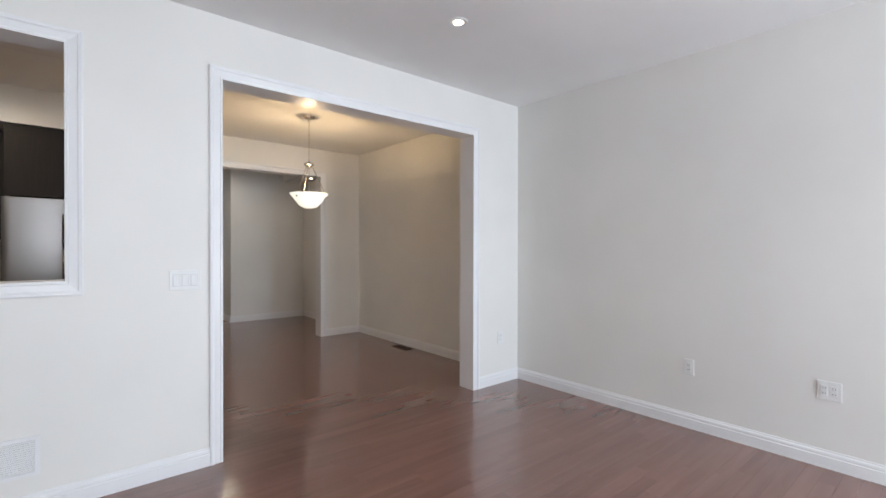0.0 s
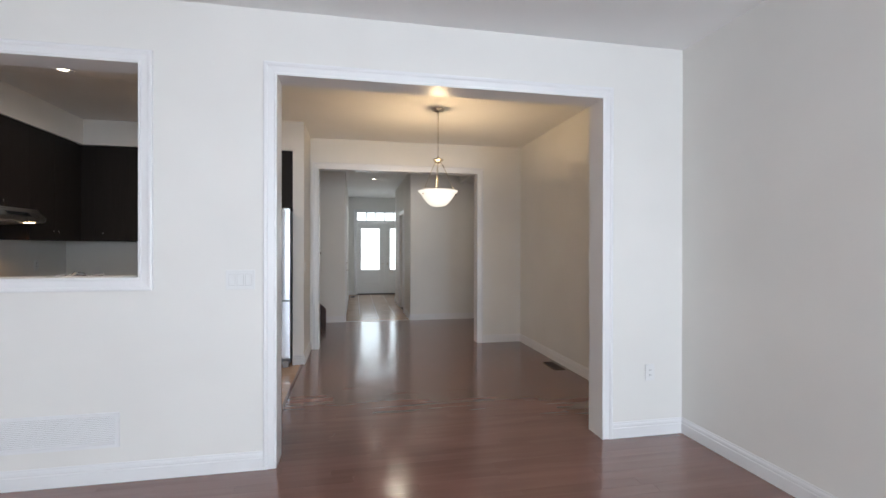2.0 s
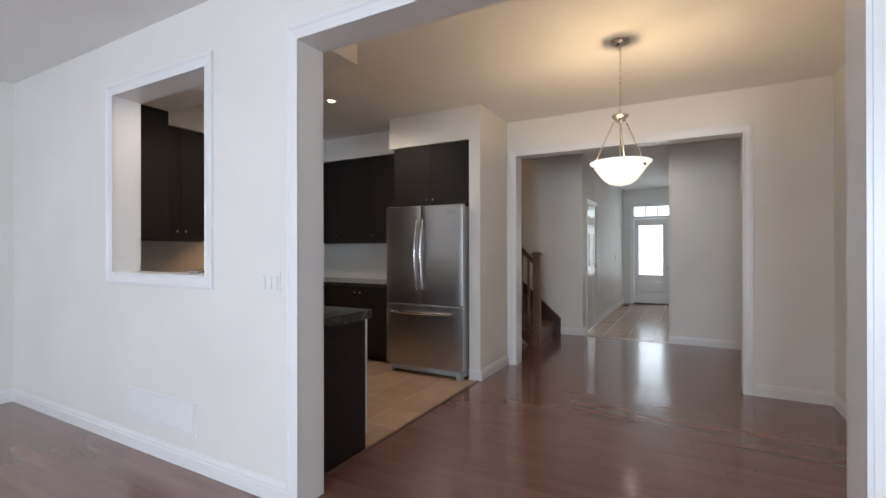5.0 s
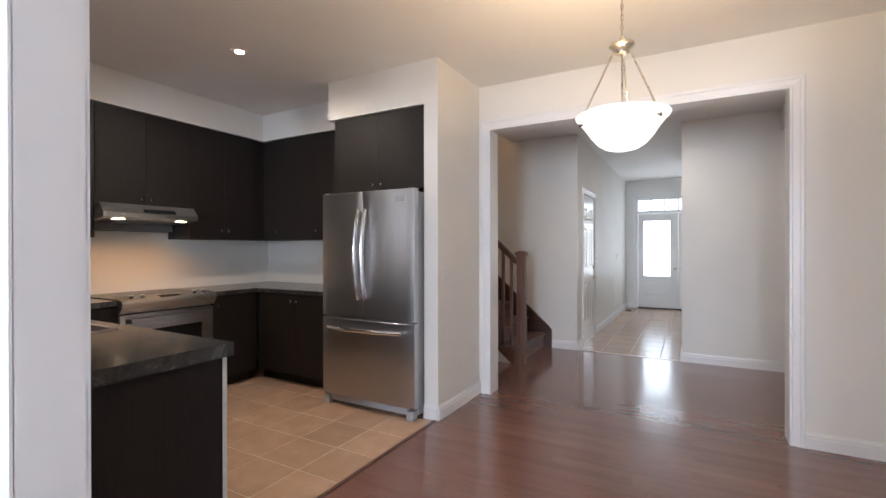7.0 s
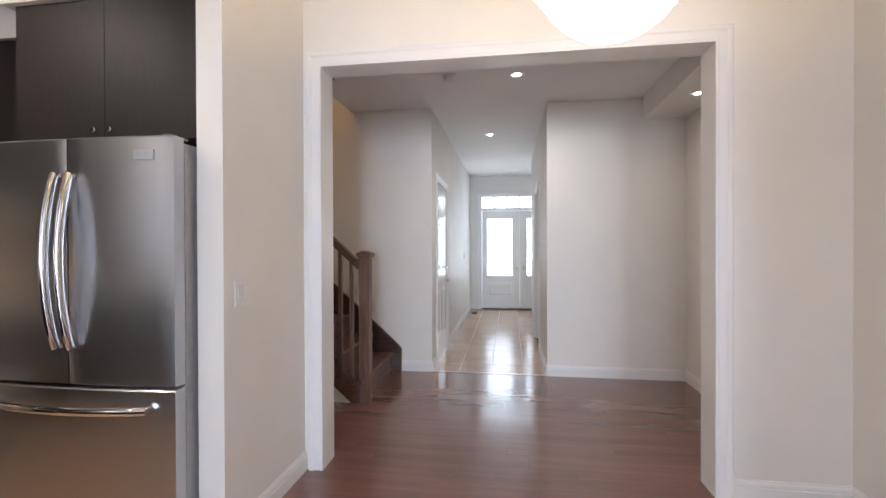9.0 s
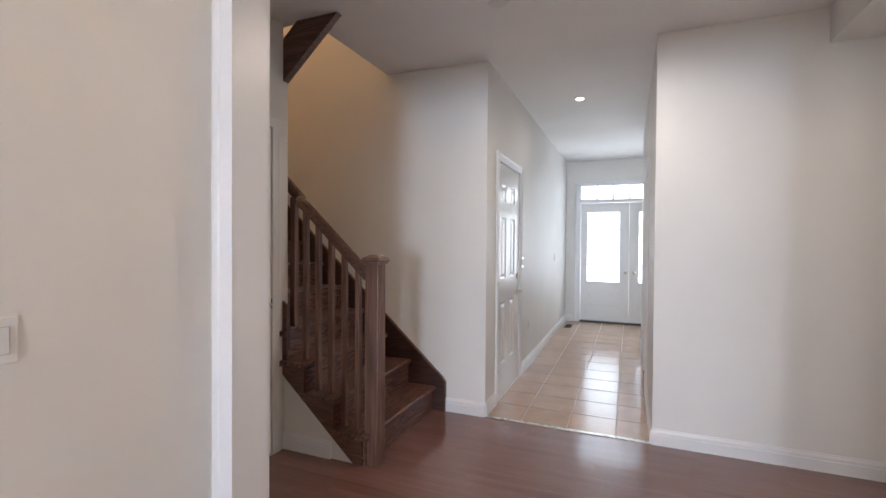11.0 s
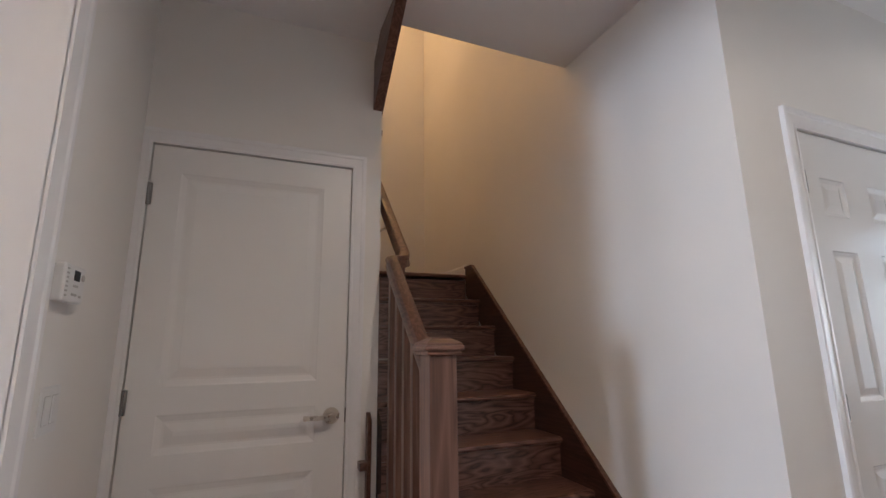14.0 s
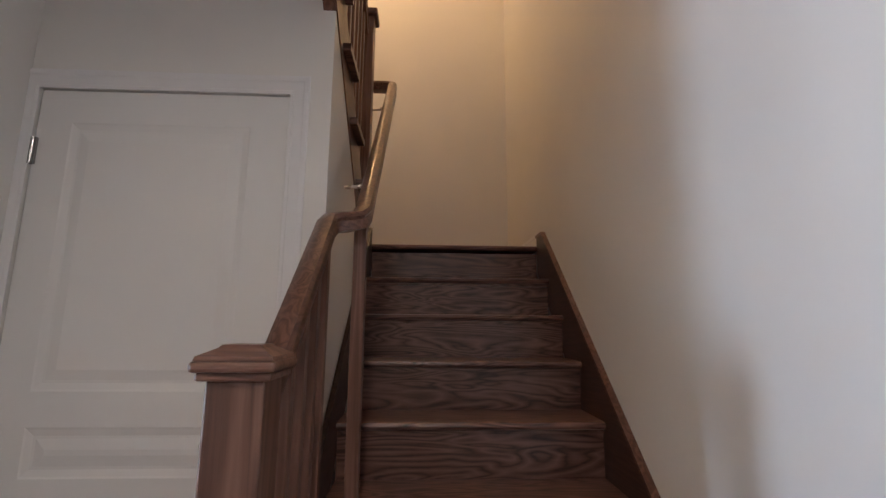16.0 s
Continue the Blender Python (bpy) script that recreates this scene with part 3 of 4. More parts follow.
# front double door with transom
door = empty("door_front")
tagged(door, "white double front door with large glass lights", "door", kind="structure")
bm = bmesh.new()
box(bm, FD0, FD0 + 0.045, YF, YF + 0.12, 0, FDZ)
box(bm, FD1 - 0.045, FD1, YF, YF + 0.12, 0, FDZ)
box(bm, FD0 + 0.045, FD1 - 0.045, YF, YF + 0.12, FDZ - 0.03, FDZ)
box(bm, FD0 + 0.045, FD1 - 0.045, YF, YF + 0.12, 2.03, 2.09)
part("door_frame", bm, TRIM, door)
part("threshold", boxed(FD0 + 0.045, FD1 - 0.045, YF - 0.02, YF + 0.13, 0.0, 0.022, 0.004), BRONZE, door, "dark metal threshold")
split = 2.313
for a0, a1, knob, m0, m1 in ((FD0 + 0.05, split - 0.003, split - 0.055, 0.095, 0.135), (split + 0.003, FD1 - 0.05, split + 0.077, 0.135, 0.095)):
    g0, g1, gz0, gz1 = a0 + m0, a1 - m1, 0.685, 1.878
    leaf = part("door_leaf", solid([a0, g0, g1, a1], [YF + 0.03, YF + 0.075], [0.03, gz0, gz1, 2.025], lambda x, y, z: not (g0 < x < g1 and gz0 < z < gz1)), DOORP, door)
    bm = bmesh.new()
    for x0, x1, z0, z1 in ((g0 - 0.02, g0 + 0.012, gz0 - 0.02, gz1 + 0.02), (g1 - 0.012, g1 + 0.02, gz0 - 0.02, gz1 + 0.02), (g0 + 0.012, g1 - 0.012, gz0 - 0.02, gz0 + 0.012), (g0 + 0.012, g1 - 0.012, gz1 - 0.012, gz1 + 0.02)):
        box(bm, x0, x1, YF + 0.018, YF + 0.028, z0, z1)
    part("glazing_bead", bm, TRIM, leaf)
    bm = bmesh.new()
    for i in (1, 2, 3):
        z = gz0 + (gz1 - gz0) * i / 4
        box(bm, g0, g1, YF + 0.048, YF + 0.053, z - 0.007, z + 0.007)
    part("glazing_bar", bm, TRIM, leaf)
    pane = part("pane", boxed(g0, g1, YF + 0.056, YF + 0.060, gz0, gz1), GLASS, leaf)
    pane.visible_shadow = False
    bm = bmesh.new()
    panel_ring(bm, a0 + 0.12, a1 - 0.13, 0.27, 0.56, YF + 0.03, -1, "y")
    part("door_panel", bm, DOORP, leaf)
    bm = rod(bmesh.new(), (knob, YF + 0.03, 0.865), (knob, YF - 0.005, 0.865), 0.012, 12)
    bmesh.ops.create_uvsphere(bm, u_segments=16, v_segments=10, radius=0.028, matrix=Matrix.Translation((knob, YF - 0.02, 0.865)))
    part("door_knob", bm, NICKEL, leaf, "satin nickel knob", True)
bm = boxed(FD0 + 0.045, FD1 - 0.045, YF + 0.056, YF + 0.060, 2.09, FDZ - 0.03)
pane = part("transom_pane", bm, GLASS, door)
pane.visible_shadow = False
for i in range(1, 6):
    x = FD0 + 0.045 + (FD1 - FD0 - 0.09) * i / 6
    part("transom_bar", boxed(x - 0.014, x + 0.014, YF + 0.045, YF + 0.054, 2.09, FDZ - 0.03), TRIM, door)
casing("trim_casing", "y", YF, -1, FD0, FD1, 0, FDZ, width=0.6, depth=0.8)

# south windows
def south_window(name, x0, x1, bars, label):
    win = empty(name)
    tagged(win, label, "window", kind="structure")
    edges = [x0, *bars, x1]
    bm = bmesh.new()
    box(bm, x0, x1, -3.1, -3.03, 0.4, 0.46)
    box(bm, x0, x1, -3.1, -3.03, 2.34, 2.4)
    for x in edges:
        a = min(max(x - 0.03, x0), x1 - 0.06)
        box(bm, a, a + 0.06, -3.1, -3.03, 0.46, 2.34)
    part("window_frame", bm, TRIM, win)
    for a, c in zip(edges, edges[1:]):
        pane = part("pane", boxed(a + 0.03, c - 0.03, -3.075, -3.07, 0.46, 2.34), GLASS, win)
        pane.visible_shadow = False


south_window("window_south", 0.0, 1.6, (0.8,), "wide white-framed window in the family room")
south_window("window_garden", 2.5, 3.66, (), "tall white-framed window beside the family room corner")

# ---- staircase ----
RISE, RUN, NOSE = 0.193, 0.219, 0.893
stair = empty("staircase", pose(0.893, 7.95, 0))
tagged(stair, "dark-stained oak staircase with closed risers and a landing", "staircase")


def under(parent, name, bm, mat, label="", smooth=False):
    ob = part(name, bm, mat, None, label, smooth)
    ob.parent = parent
    ob.matrix_parent_inverse = parent.matrix_world.inverted()
    return ob


bpy.context.view_layer.update()


def nose_outline(x0, x1, z):
    """A tread's side, with its rounded nose at x1."""
    return [(x0, z - 0.028), (x1 - 0.014, z - 0.028), (x1 - 0.004, z - 0.024), (x1, z - 0.014), (x1 - 0.004, z - 0.004), (x1 - 0.014, z), (x0, z)]


for k in range(1, 10):
    x, z = NOSE - RUN * (k - 1), RISE * k
    y0 = 7.43 if k <= 3 else 7.522
    riser_y0 = 7.47 if k <= 3 else 7.522
    under(stair, "riser", boxed(x - 0.045, x - 0.026, riser_y0, 8.468, z - RISE, z - 0.028), STAIR_Y)
    if k < 9:
        under(stair, "tread", prism(nose_outline(x - RUN - 0.03, x, z), "y", y0, 8.468), STAIR_Y)
        under(stair, "cove", boxed(x - 0.026, x - 0.014, riser_y0, 8.466, z - 0.042, z - 0.028), STAIR_Y)
        if k == 4:
            under(stair, "tread", prism(nose_outline(x - 0.0, x, z)[1:] + [(x - 0.04, z), (x - 0.04, z - 0.028)], "y", 7.43, 7.455), STAIR_Y)
LX = NOSE - 8 * RUN
LZ = 9 * RISE + 0.018
under(stair, "landing", prism(nose_outline(XK + 0.002, LX, LZ), "y", 6.5, 8.468), STAIR_Y, "dark-stained oak landing")
# stringer face in the darkened oak: its shade is in the colour
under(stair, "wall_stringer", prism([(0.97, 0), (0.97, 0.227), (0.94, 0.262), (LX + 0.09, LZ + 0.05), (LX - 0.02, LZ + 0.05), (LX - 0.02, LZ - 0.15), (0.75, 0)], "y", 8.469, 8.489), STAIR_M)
under(stair, "stringer_cap", prism([(0.978, 0.0), (0.978, 0.235), (0.945, 0.276), (LX + 0.09, LZ + 0.064), (LX - 0.03, LZ + 0.064), (LX - 0.03, LZ + 0.050), (LX + 0.088, LZ + 0.050), (0.94, 0.262), (0.968, 0.227), (0.968, 0.0)], "y", 8.464, 8.4895), STAIR_X)
# near-black oak here paints the shade between the flights
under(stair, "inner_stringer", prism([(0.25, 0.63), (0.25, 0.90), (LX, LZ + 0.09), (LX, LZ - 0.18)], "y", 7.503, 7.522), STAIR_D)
saw = [(0.80, 0.0)]
saw.append((0.845, 0.0))
for k in range(1, 4):
    x = NOSE - 0.03 - RUN * (k - 1)
    saw += [(x, RISE * k - 0.028 if k > 1 else 0.165), (x - RUN, RISE * k - 0.028)]
saw[2] = (0.845, RISE - 0.028)
saw[-1] = (0.285, 3 * RISE - 0.028)
saw += [(0.285, 0.93), (0.25, 0.96), (0.25, 0.484)]
for z in (0.579, 0.772):
    under(stair, "tread_return", boxed(0.252, 0.30, 7.418, 7.4515, z - 0.034, z, 0.004), STAIR_X)
under(stair, "open_stringer", prism(saw, "y", 7.452, 7.4695), STAIR_X)
# upper flight
for j in range(1, 5):
    x, z = -0.55 + RUN * (j - 1), LZ + RISE * j
    x1 = min(x + RUN + 0.03, 0.128)
    bm = prism([(x, z - 0.014), (x + 0.004, z - 0.024), (x + 0.014, z - 0.028), (x1, z - 0.028), (x1, z), (x + 0.014, z), (x + 0.004, z - 0.004)], "y", 6.5, 7.535)
    under(stair, "tread", bm, STAIR_Y)
    under(stair, "riser", boxed(x + 0.026, x + 0.045, 6.5, 7.505, z - RISE, z - 0.028), STAIR_Y)
under(stair, "upper_stringer", prism([(-0.62, 1.607), (0.664, 2.737), (0.358, 2.737), (-0.62, 1.877)], "y", 7.457, 7.505), STAIR_X)

rail_thing = empty("stair_railing", pose(0.895, 7.53, 0))
tagged(rail_thing, "stained oak stair railing with square newel and balusters", "railing")
bpy.context.view_layer.update()
under(rail_thing, "newel", boxed(0.85, 0.94, 7.485, 7.575, 0, 1.213, 0.004), STAIR_Z)
bm = boxed(0.838, 0.952, 7.473, 7.587, 1.213, 1.226, 0.004)
box(bm, 0.830, 0.960, 7.465, 7.595, 1.226, 1.243, 0.006)
rings = [[bm.verts.new((0.895 + sx * r, 7.53 + sy * r, z)) for sx, sy in ((-1, -1), (1, -1), (1, 1), (-1, 1))] for r, z in ((0.060, 1.2432), (0.058, 1.250), (0.034, 1.262), (0.030, 1.2665))]
for p, q in zip(rings, rings[1:]):
    for i in range(4):
        bm.faces.new((p[i], p[(i + 1) % 4], q[(i + 1) % 4], q[i]))
bm.faces.new(rings[-1])
under(rail_thing, "newel_cap", bm, STAIR_C)
RAILS = [(-0.024, -0.028), (0.024, -0.028), (0.026, -0.012), (0.022, 0.004), (0.028, 0.014), (0.022, 0.028), (0.008, 0.034), (-0.008, 0.034), (-0.022, 0.028), (-0.028, 0.014), (-0.022, 0.004), (-0.026, -0.012)]


def rail_z(x):
    return 1.135 + (0.85 - x) * 0.915


bm = tube(bmesh.new(), [(0.852, 7.53, rail_z(0.852)), (0.6, 7.53, rail_z(0.6)), (0.37, 7.53, rail_z(0.37)), (0.33, 7.534, 1.598), (0.305, 7.555, 1.607), (0.29, 7.585, 1.612), (0.27, 7.612, 1.625), (0.235, 7.62, 1.655), (0.15, 7.62, 1.735), (-0.76, 7.62, 2.635), (-0.80, 7.613, 2.68), (-0.815, 7.58, 2.69), (-0.82, 7.505, 2.692)], RAILS)
under(rail_thing, "handrail", bm, STAIR_X, smooth=True)
for bx in (0.775, 0.675, 0.575, 0.475, 0.375):
    k = int((NOSE - bx) / RUN) + 1
    under(rail_thing, "baluster", boxed(bx - 0.016, bx + 0.016, 7.514, 7.546, RISE * k, rail_z(bx) - 0.02, 0.002), STAIR_Z)
under(rail_thing, "baluster", boxed(0.19, 0.23, 7.59, 7.63, RISE * 4, 1.645, 0.002), STAIR_Z)
for bx, bz in ((-0.05, 1.92), (-0.70, 2.575)):
    bm = tube(bmesh.new(), [(bx, 7.502, bz - 0.09), (bx, 7.56, bz - 0.085), (bx, 7.612, bz - 0.06), (bx, 7.62, bz - 0.03)], circle(0.008), (1, 0, 0))
    under(rail_thing, "rail_bracket", bm, NICKEL, "metal handrail bracket", True)

upper = empty("upper_railing", pose(-0.62, 7.46, LZ))
tagged(upper, "stained oak railing along the upper stair flight", "railing")
bpy.context.view_layer.update()
under(upper, "newel", boxed(-0.70, -0.61, 7.43, 7.52, LZ, LZ + 1.25, 0.004), STAIR_Z)
under(upper, "newel_cap", boxed(-0.72, -0.59, 7.41, 7.54, LZ + 1.25, LZ + 1.29, 0.008), STAIR_X)
for i in range(7):
    bx = -0.52 + 0.1 * i
    under(upper, "baluster", boxed(bx - 0.016, bx + 0.016, 7.452, 7.484, 1.877 + (bx + 0.62) * 0.88, 2.86 + (bx + 0.62) * 0.88, 0.002), STAIR_Z)
under(upper, "handrail", tube(bmesh.new(), [(-0.61, 7.468, 2.90), (0.13, 7.468, 2.90 + 0.74 * 0.88)], RAILS), STAIR_X)

# ---- pendant lamp over the dining floor ----
PX, PY = 2.305, 4.85
pend = empty("pendant_lamp", pose(PX, PY, H))
tagged(pend, "lit white alabaster glass bowl pendant on a nickel chain", "pendant lamp")
bpy.context.view_layer.update()
under(pend, "canopy", lathe([(0.066, 0.0), (0.066, -0.008), (0.058, -0.018), (0.03, -0.028), (0.012, -0.034), (0.008, -0.045)], 32, (PX, PY, H)), NICKEL, smooth=True)
bm = bmesh.new()
z, i = H - 0.045, 0
while z > 2.27:
    ring = [Vector((0.006 * math.cos(a), 0, 0.015 * math.sin(a))) for a in [2 * math.pi * q / 10 for q in range(11)]]
    if i % 2:
        ring = [Vector((0, v.x, v.z)) for v in ring]
    for a, c in zip(ring, ring[1:]):
        rod(bm, Vector((PX, PY, z - 0.012)) + a, Vector((PX, PY, z - 0.012)) + c, 0.0016, 6)
    z -= 0.024
    i += 1
rod(bm, (PX + 0.004, PY, H - 0.04), (PX - 0.004, PY, 2.25), 0.0015, 6)
under(pend, "chain", bm, NICKEL)
under(pend, "hub", lathe([(0.006, 0.07), (0.012, 0.05), (0.02, 0.045), (0.054, 0.032), (0.056, 0.022), (0.046, 0.012), (0.034, 0.0), (0.03, -0.012), (0.012, -0.016)], 32, (PX, PY, 2.195)), NICKEL, smooth=True)
for a in (87, 205, 330):
    c, s_ = math.cos(radians(a)), math.sin(radians(a))
    bm = tube(bmesh.new(), [(PX + 0.03 * c, PY + 0.03 * s_, 2.185), (PX + 0.045 * c, PY + 0.045 * s_, 2.178), (PX + 0.055 * c, PY + 0.055 * s_, 2.15)], circle(0.004))
    rod(bm, (PX + 0.055 * c, PY + 0.055 * s_, 2.155), (PX + 0.175 * c, PY + 0.175 * s_, 1.895), 0.0045, 8)
    under(pend, "rod", bm, NICKEL, smooth=True)
    bm = rod(bmesh.new(), (PX + 0.172 * c, PY + 0.172 * s_, 1.868), (PX + 0.176 * c, PY + 0.176 * s_, 1.905), 0.006, 8)
    rod(bm, (PX + 0.166 * c, PY + 0.166 * s_, 1.868), (PX + 0.186 * c, PY + 0.186 * s_, 1.862), 0.0055, 10)
    rod(bm, (PX + 0.185 * c, PY + 0.185 * s_, 1.8625), (PX + 0.192 * c, PY + 0.192 * s_, 1.8605), 0.009, 12)
    under(pend, "clip", bm, STEELD)
bowl = [(0.0, 1.742), (0.04, 1.744), (0.075, 1.754), (0.105, 1.775), (0.132, 1.806), (0.158, 1.845), (0.182, 1.876), (0.199, 1.893), (0.203, 1.900), (0.198, 1.903), (0.178, 1.886), (0.155, 1.855), (0.128, 1.814), (0.10, 1.783), (0.07, 1.762), (0.0, 1.75)]
under(pend, "bowl", lathe([(max(r, 0.0005), z) for r, z in bowl], 48, (PX, PY, 0)), BOWL, "glowing white glass bowl", True)
under(pend, "rod", rod(bmesh.new(), (PX, PY, 1.76), (PX, PY, 2.19), 0.004, 8), NICKEL)

# ---- downlights, detectors, plates, vents ----
def downlight(x, y, z):
    t = empty("downlight", pose(x, y, z))
    tagged(t, "lit recessed ceiling downlight with a white ring", "downlight", "recessed ceiling lights")
    part("ring", lathe([(0.044, -0.001), (0.062, -0.003), (0.062, 0.0), (0.058, -0.006), (0.046, -0.005), (0.040, -0.001)][1:], 28), PLASTIC, t)
    part("lens", lathe([(0.030, -0.0065), (0.030, -0.002)], 24), BULB, t, "glowing lens")


for x, y, z in ((2.16, 2.264, H), (-0.31, 4.82, H), (-0.36, 3.6, 2.46), (2.164, 7.695, H), (1.855, 9.70, H), (3.60, 7.75, 2.53)):
    downlight(x, y, z)
det = empty("smoke_detector", pose(1.61, 7.66, H))
tagged(det, "round white plastic smoke detector on the ceiling", "smoke detector")
part("base", lathe([(0.066, -0.008), (0.066, 0.0)], 32), PLASTIC, det)
part("cover", lathe([(0.05, -0.042), (0.058, -0.034), (0.062, -0.008)], 32), PLASTIC, det, smooth=True)


def plate(kind, where, turn, gangs=1, label="", face=None):
    """A wall plate, face to local -y; kind is 'switch' or 'outlet'."""
    w = 0.07 + 0.046 * (gangs - 1)
    t = empty("light_switch" if kind == "switch" else "wall_outlet", pose(*where, 0, 0, turn))
    tagged(t, label or ("white plastic rocker switch plate on the wall" if kind == "switch" else "white plastic wall outlet"), "switch" if kind == "switch" else "outlet")
    part("cover_plate", boxed(-w / 2, w / 2, -0.006, -0.0005, -0.0575, 0.0575, 0.002), face or PLASTIC, t)
    for g in range(gangs):
        cx = (g - (gangs - 1) / 2) * 0.046
        if kind == "switch":
            part("rocker", boxed(cx - 0.0165, cx + 0.0165, -0.0095, -0.006, -0.033, 0.033, 0.0015), PLASTIC, t)
            part("rocker_gap", boxed(cx - 0.018, cx + 0.018, -0.0066, -0.0058, -0.0345, 0.0345), EDGE, t)
        else:
            part("socket_face", boxed(cx - 0.0165, cx + 0.0165, -0.0085, -0.006, -0.033, 0.033, 0.0015), PLASTIC, t)
            for z in (0.016, -0.018):
                for dx in (-0.006, 0.006):
                    part("slot", boxed(cx + dx - 0.001, cx + dx + 0.001, -0.009, -0.0084, z - 0.005, z + 0.005), DARKSLOT, t)


plate("switch", (0.806, YA0, 1.13), 0, 3, "white triple rocker switch plate beside the opening")
plate("switch", (0.905, 5.74, 1.10), 90, 2)
plate("switch", (0.80, YB1, 1.10), 180, 2)
plate("switch", (1.30, 9.738, 1.145), 90, 1, "shiny metal switch plate beside the hall door", CHROME)
plate("outlet", (-1.047, YB0, 1.185), 0, 1, "white plastic outlet above the kitchen worktop")
plate("outlet", (1.30, 10.08, 0.45), 90, 1)
plate("switch", (1.30, 11.9, 1.13), 90, 1)
plate("outlet", (3.515, YA0, 0.445), 0, 1)
plate("outlet", (XE, 1.518, 0.448), -90, 1)
plate("outlet", (XE, 0.725, 0.467), -90, 2, "white double wall outlet plate")
plate("outlet", (-0.55, YB0, 1.16), 0, 1)
plate("outlet", (XK, 5.85, 1.13), 90, 1)

th = empty("thermostat", pose(0.83, YB1, 1.41, 0, 0, 180))
tagged(th, "white plastic thermostat with a small dark display", "thermostat")
part("body", boxed(-0.07, 0.07, -0.028, -0.0005, -0.048, 0.048, 0.006), PLASTIC, th)
part("display", boxed(-0.012, 0.026, -0.0295, -0.027, 0.008, 0.034), DARKSLOT, th, "small dark display")
part("dial", rod(bmesh.new(), (0.048, -0.027, 0.02), (0.048, -0.031, 0.02), 0.009, 20), EDGE, th, "small grey round dial")
for bx, bz, bw in ((0.004, -0.006, 0.016), (0.0, -0.028, 0.018), (0.042, -0.03, 0.008)):
    part("button", boxed(bx - bw, bx + bw, -0.0295, -0.027, bz - 0.003, bz + 0.003, 0.001), EDGE, th)
bm = bmesh.new()
for i in range(7):
    box(bm, -0.062, -0.05, -0.0295, -0.027, -0.035 + i * 0.011, -0.031 + i * 0.011)
part("vent_slots", bm, EDGE, th)

grille = empty("return_grille", pose(-0.195, YA0, 0.295))
tagged(grille, "white pressed-metal return air grille low on the wall", "vent")
bm = bmesh.new()
for x0, x1, z0, z1 in ((-0.365, 0.365, 0.078, 0.098), (-0.365, 0.365, -0.098, -0.078), (-0.365, -0.345, -0.078, 0.078), (0.345, 0.365, -0.078, 0.078)):
    box(bm, x0, x1, -0.008, -0.0005, z0, z1)
part("frame", bm, TRIM, grille)
part("backing", boxed(-0.345, 0.345, -0.002, -0.0008, -0.078, 0.078), EDGE, grille)
for i in range(15):
    z = -0.072 + i * 0.0103
    part("slat", prism([(-0.003, z - 0.003), (-0.0075, z - 0.0045), (-0.0075, z - 0.003), (-0.003, z + 0.003)], "x", -0.345, 0.345), TRIM, grille)


def register(x, y, length, width, along_y, label):
    t = empty("floor_register", pose(x, y, 0, 0, 0, 90 if along_y else 0))
    tagged(t, label, "vent")
    l, w = length / 2, width / 2
    bm = bmesh.new()
    for x0, x1, y0, y1 in ((-l, l, -w, -w + 0.012), (-l, l, w - 0.012, w), (-l, -l + 0.014, -w + 0.012, w - 0.012), (l - 0.014, l, -w + 0.012, w - 0.012)):
        box(bm, x0, x1, y0, y1, 0.0005, 0.005)
    part("frame", bm, BRONZE, t)
    part("backing", boxed(-l + 0.014, l - 0.014, -w + 0.012, w - 0.012, 0.0004, 0.0015), DARKSLOT, t)
    n = 12
    for i in range(n):
        cx = -l + 0.02 + (2 * l - 0.04) * (i + 0.5) / n
        part("slat", boxed(cx - 0.004, cx + 0.004, -w + 0.012, w - 0.012, 0.001, 0.0045), BRONZE, t)


register(3.655, 5.02, 0.32, 0.12, True, "dark bronze floor register beside the dining wall")
register(1.42, 12.66, 0.30, 0.12, True, "dark bronze floor register in the tiled foyer")
# ---- kitchen ----
def knob_mesh():
    bm = rod(bmesh.new(), (0, 0, 0), (0, -0.012, 0), 0.005, 10)
    rod(bm, (0, -0.012, 0), (0, -0.020, 0), 0.008, 16, 0.0105)
    rod(bm, (0, -0.020, 0), (0, -0.024, 0), 0.0105, 16, 0.007)
    return mesh_of("knob", bm, CHROME, True)


KNOB = knob_mesh()


def cabinet(where, turn, w, d, h, doors, knobs, label, kick=0.0, drawers=0):
    """A cabinet unit with its front at local y = 0, facing -y. doors: (x0, x1, z0, z1); knobs: (x, z) or None for each."""
    t = empty("cabinet", pose(*where, 0, 0, turn))
    tagged(t, label, "cabinet", "kitchen cabinets")
    part("carcass", boxed(0.0, w, 0.0, d, kick, h), CAB, t)
    if kick:
        part("toe_kick", boxed(0.0, w, 0.07, d, 0.0, kick), CAB, t)
    for (x0, x1, z0, z1), kn in zip(doors, knobs):
        leaf = part("door", boxed(x0 + 0.0008, x1 - 0.0008, -0.020, -0.001, z0 + 0.0008, z1 - 0.0008, 0.0008, 1), CAB, t)
        if kn:
            ob = new("knob", KNOB)
            ob.parent = leaf
            ob.location = (kn[0], -0.020, kn[1])
            ob["label"] = "small chrome knob"
    return t


def pair(w, z0, z1, knob_z, n=2, x0=0.0):
    """n doors over a width, knobs at the meeting edges."""
    ds, ks = [], []
    dw = (w - x0) / n
    for i in range(n):
        a, c = x0 + i * dw, x0 + (i + 1) * dw
        ds.append((a, c, z0, z1))
        ks.append((c - 0.04, knob_z) if i % 2 == 0 and n > 1 else (a + 0.04, knob_z))
    return ds, ks


UB, UT = 1.39, 2.458
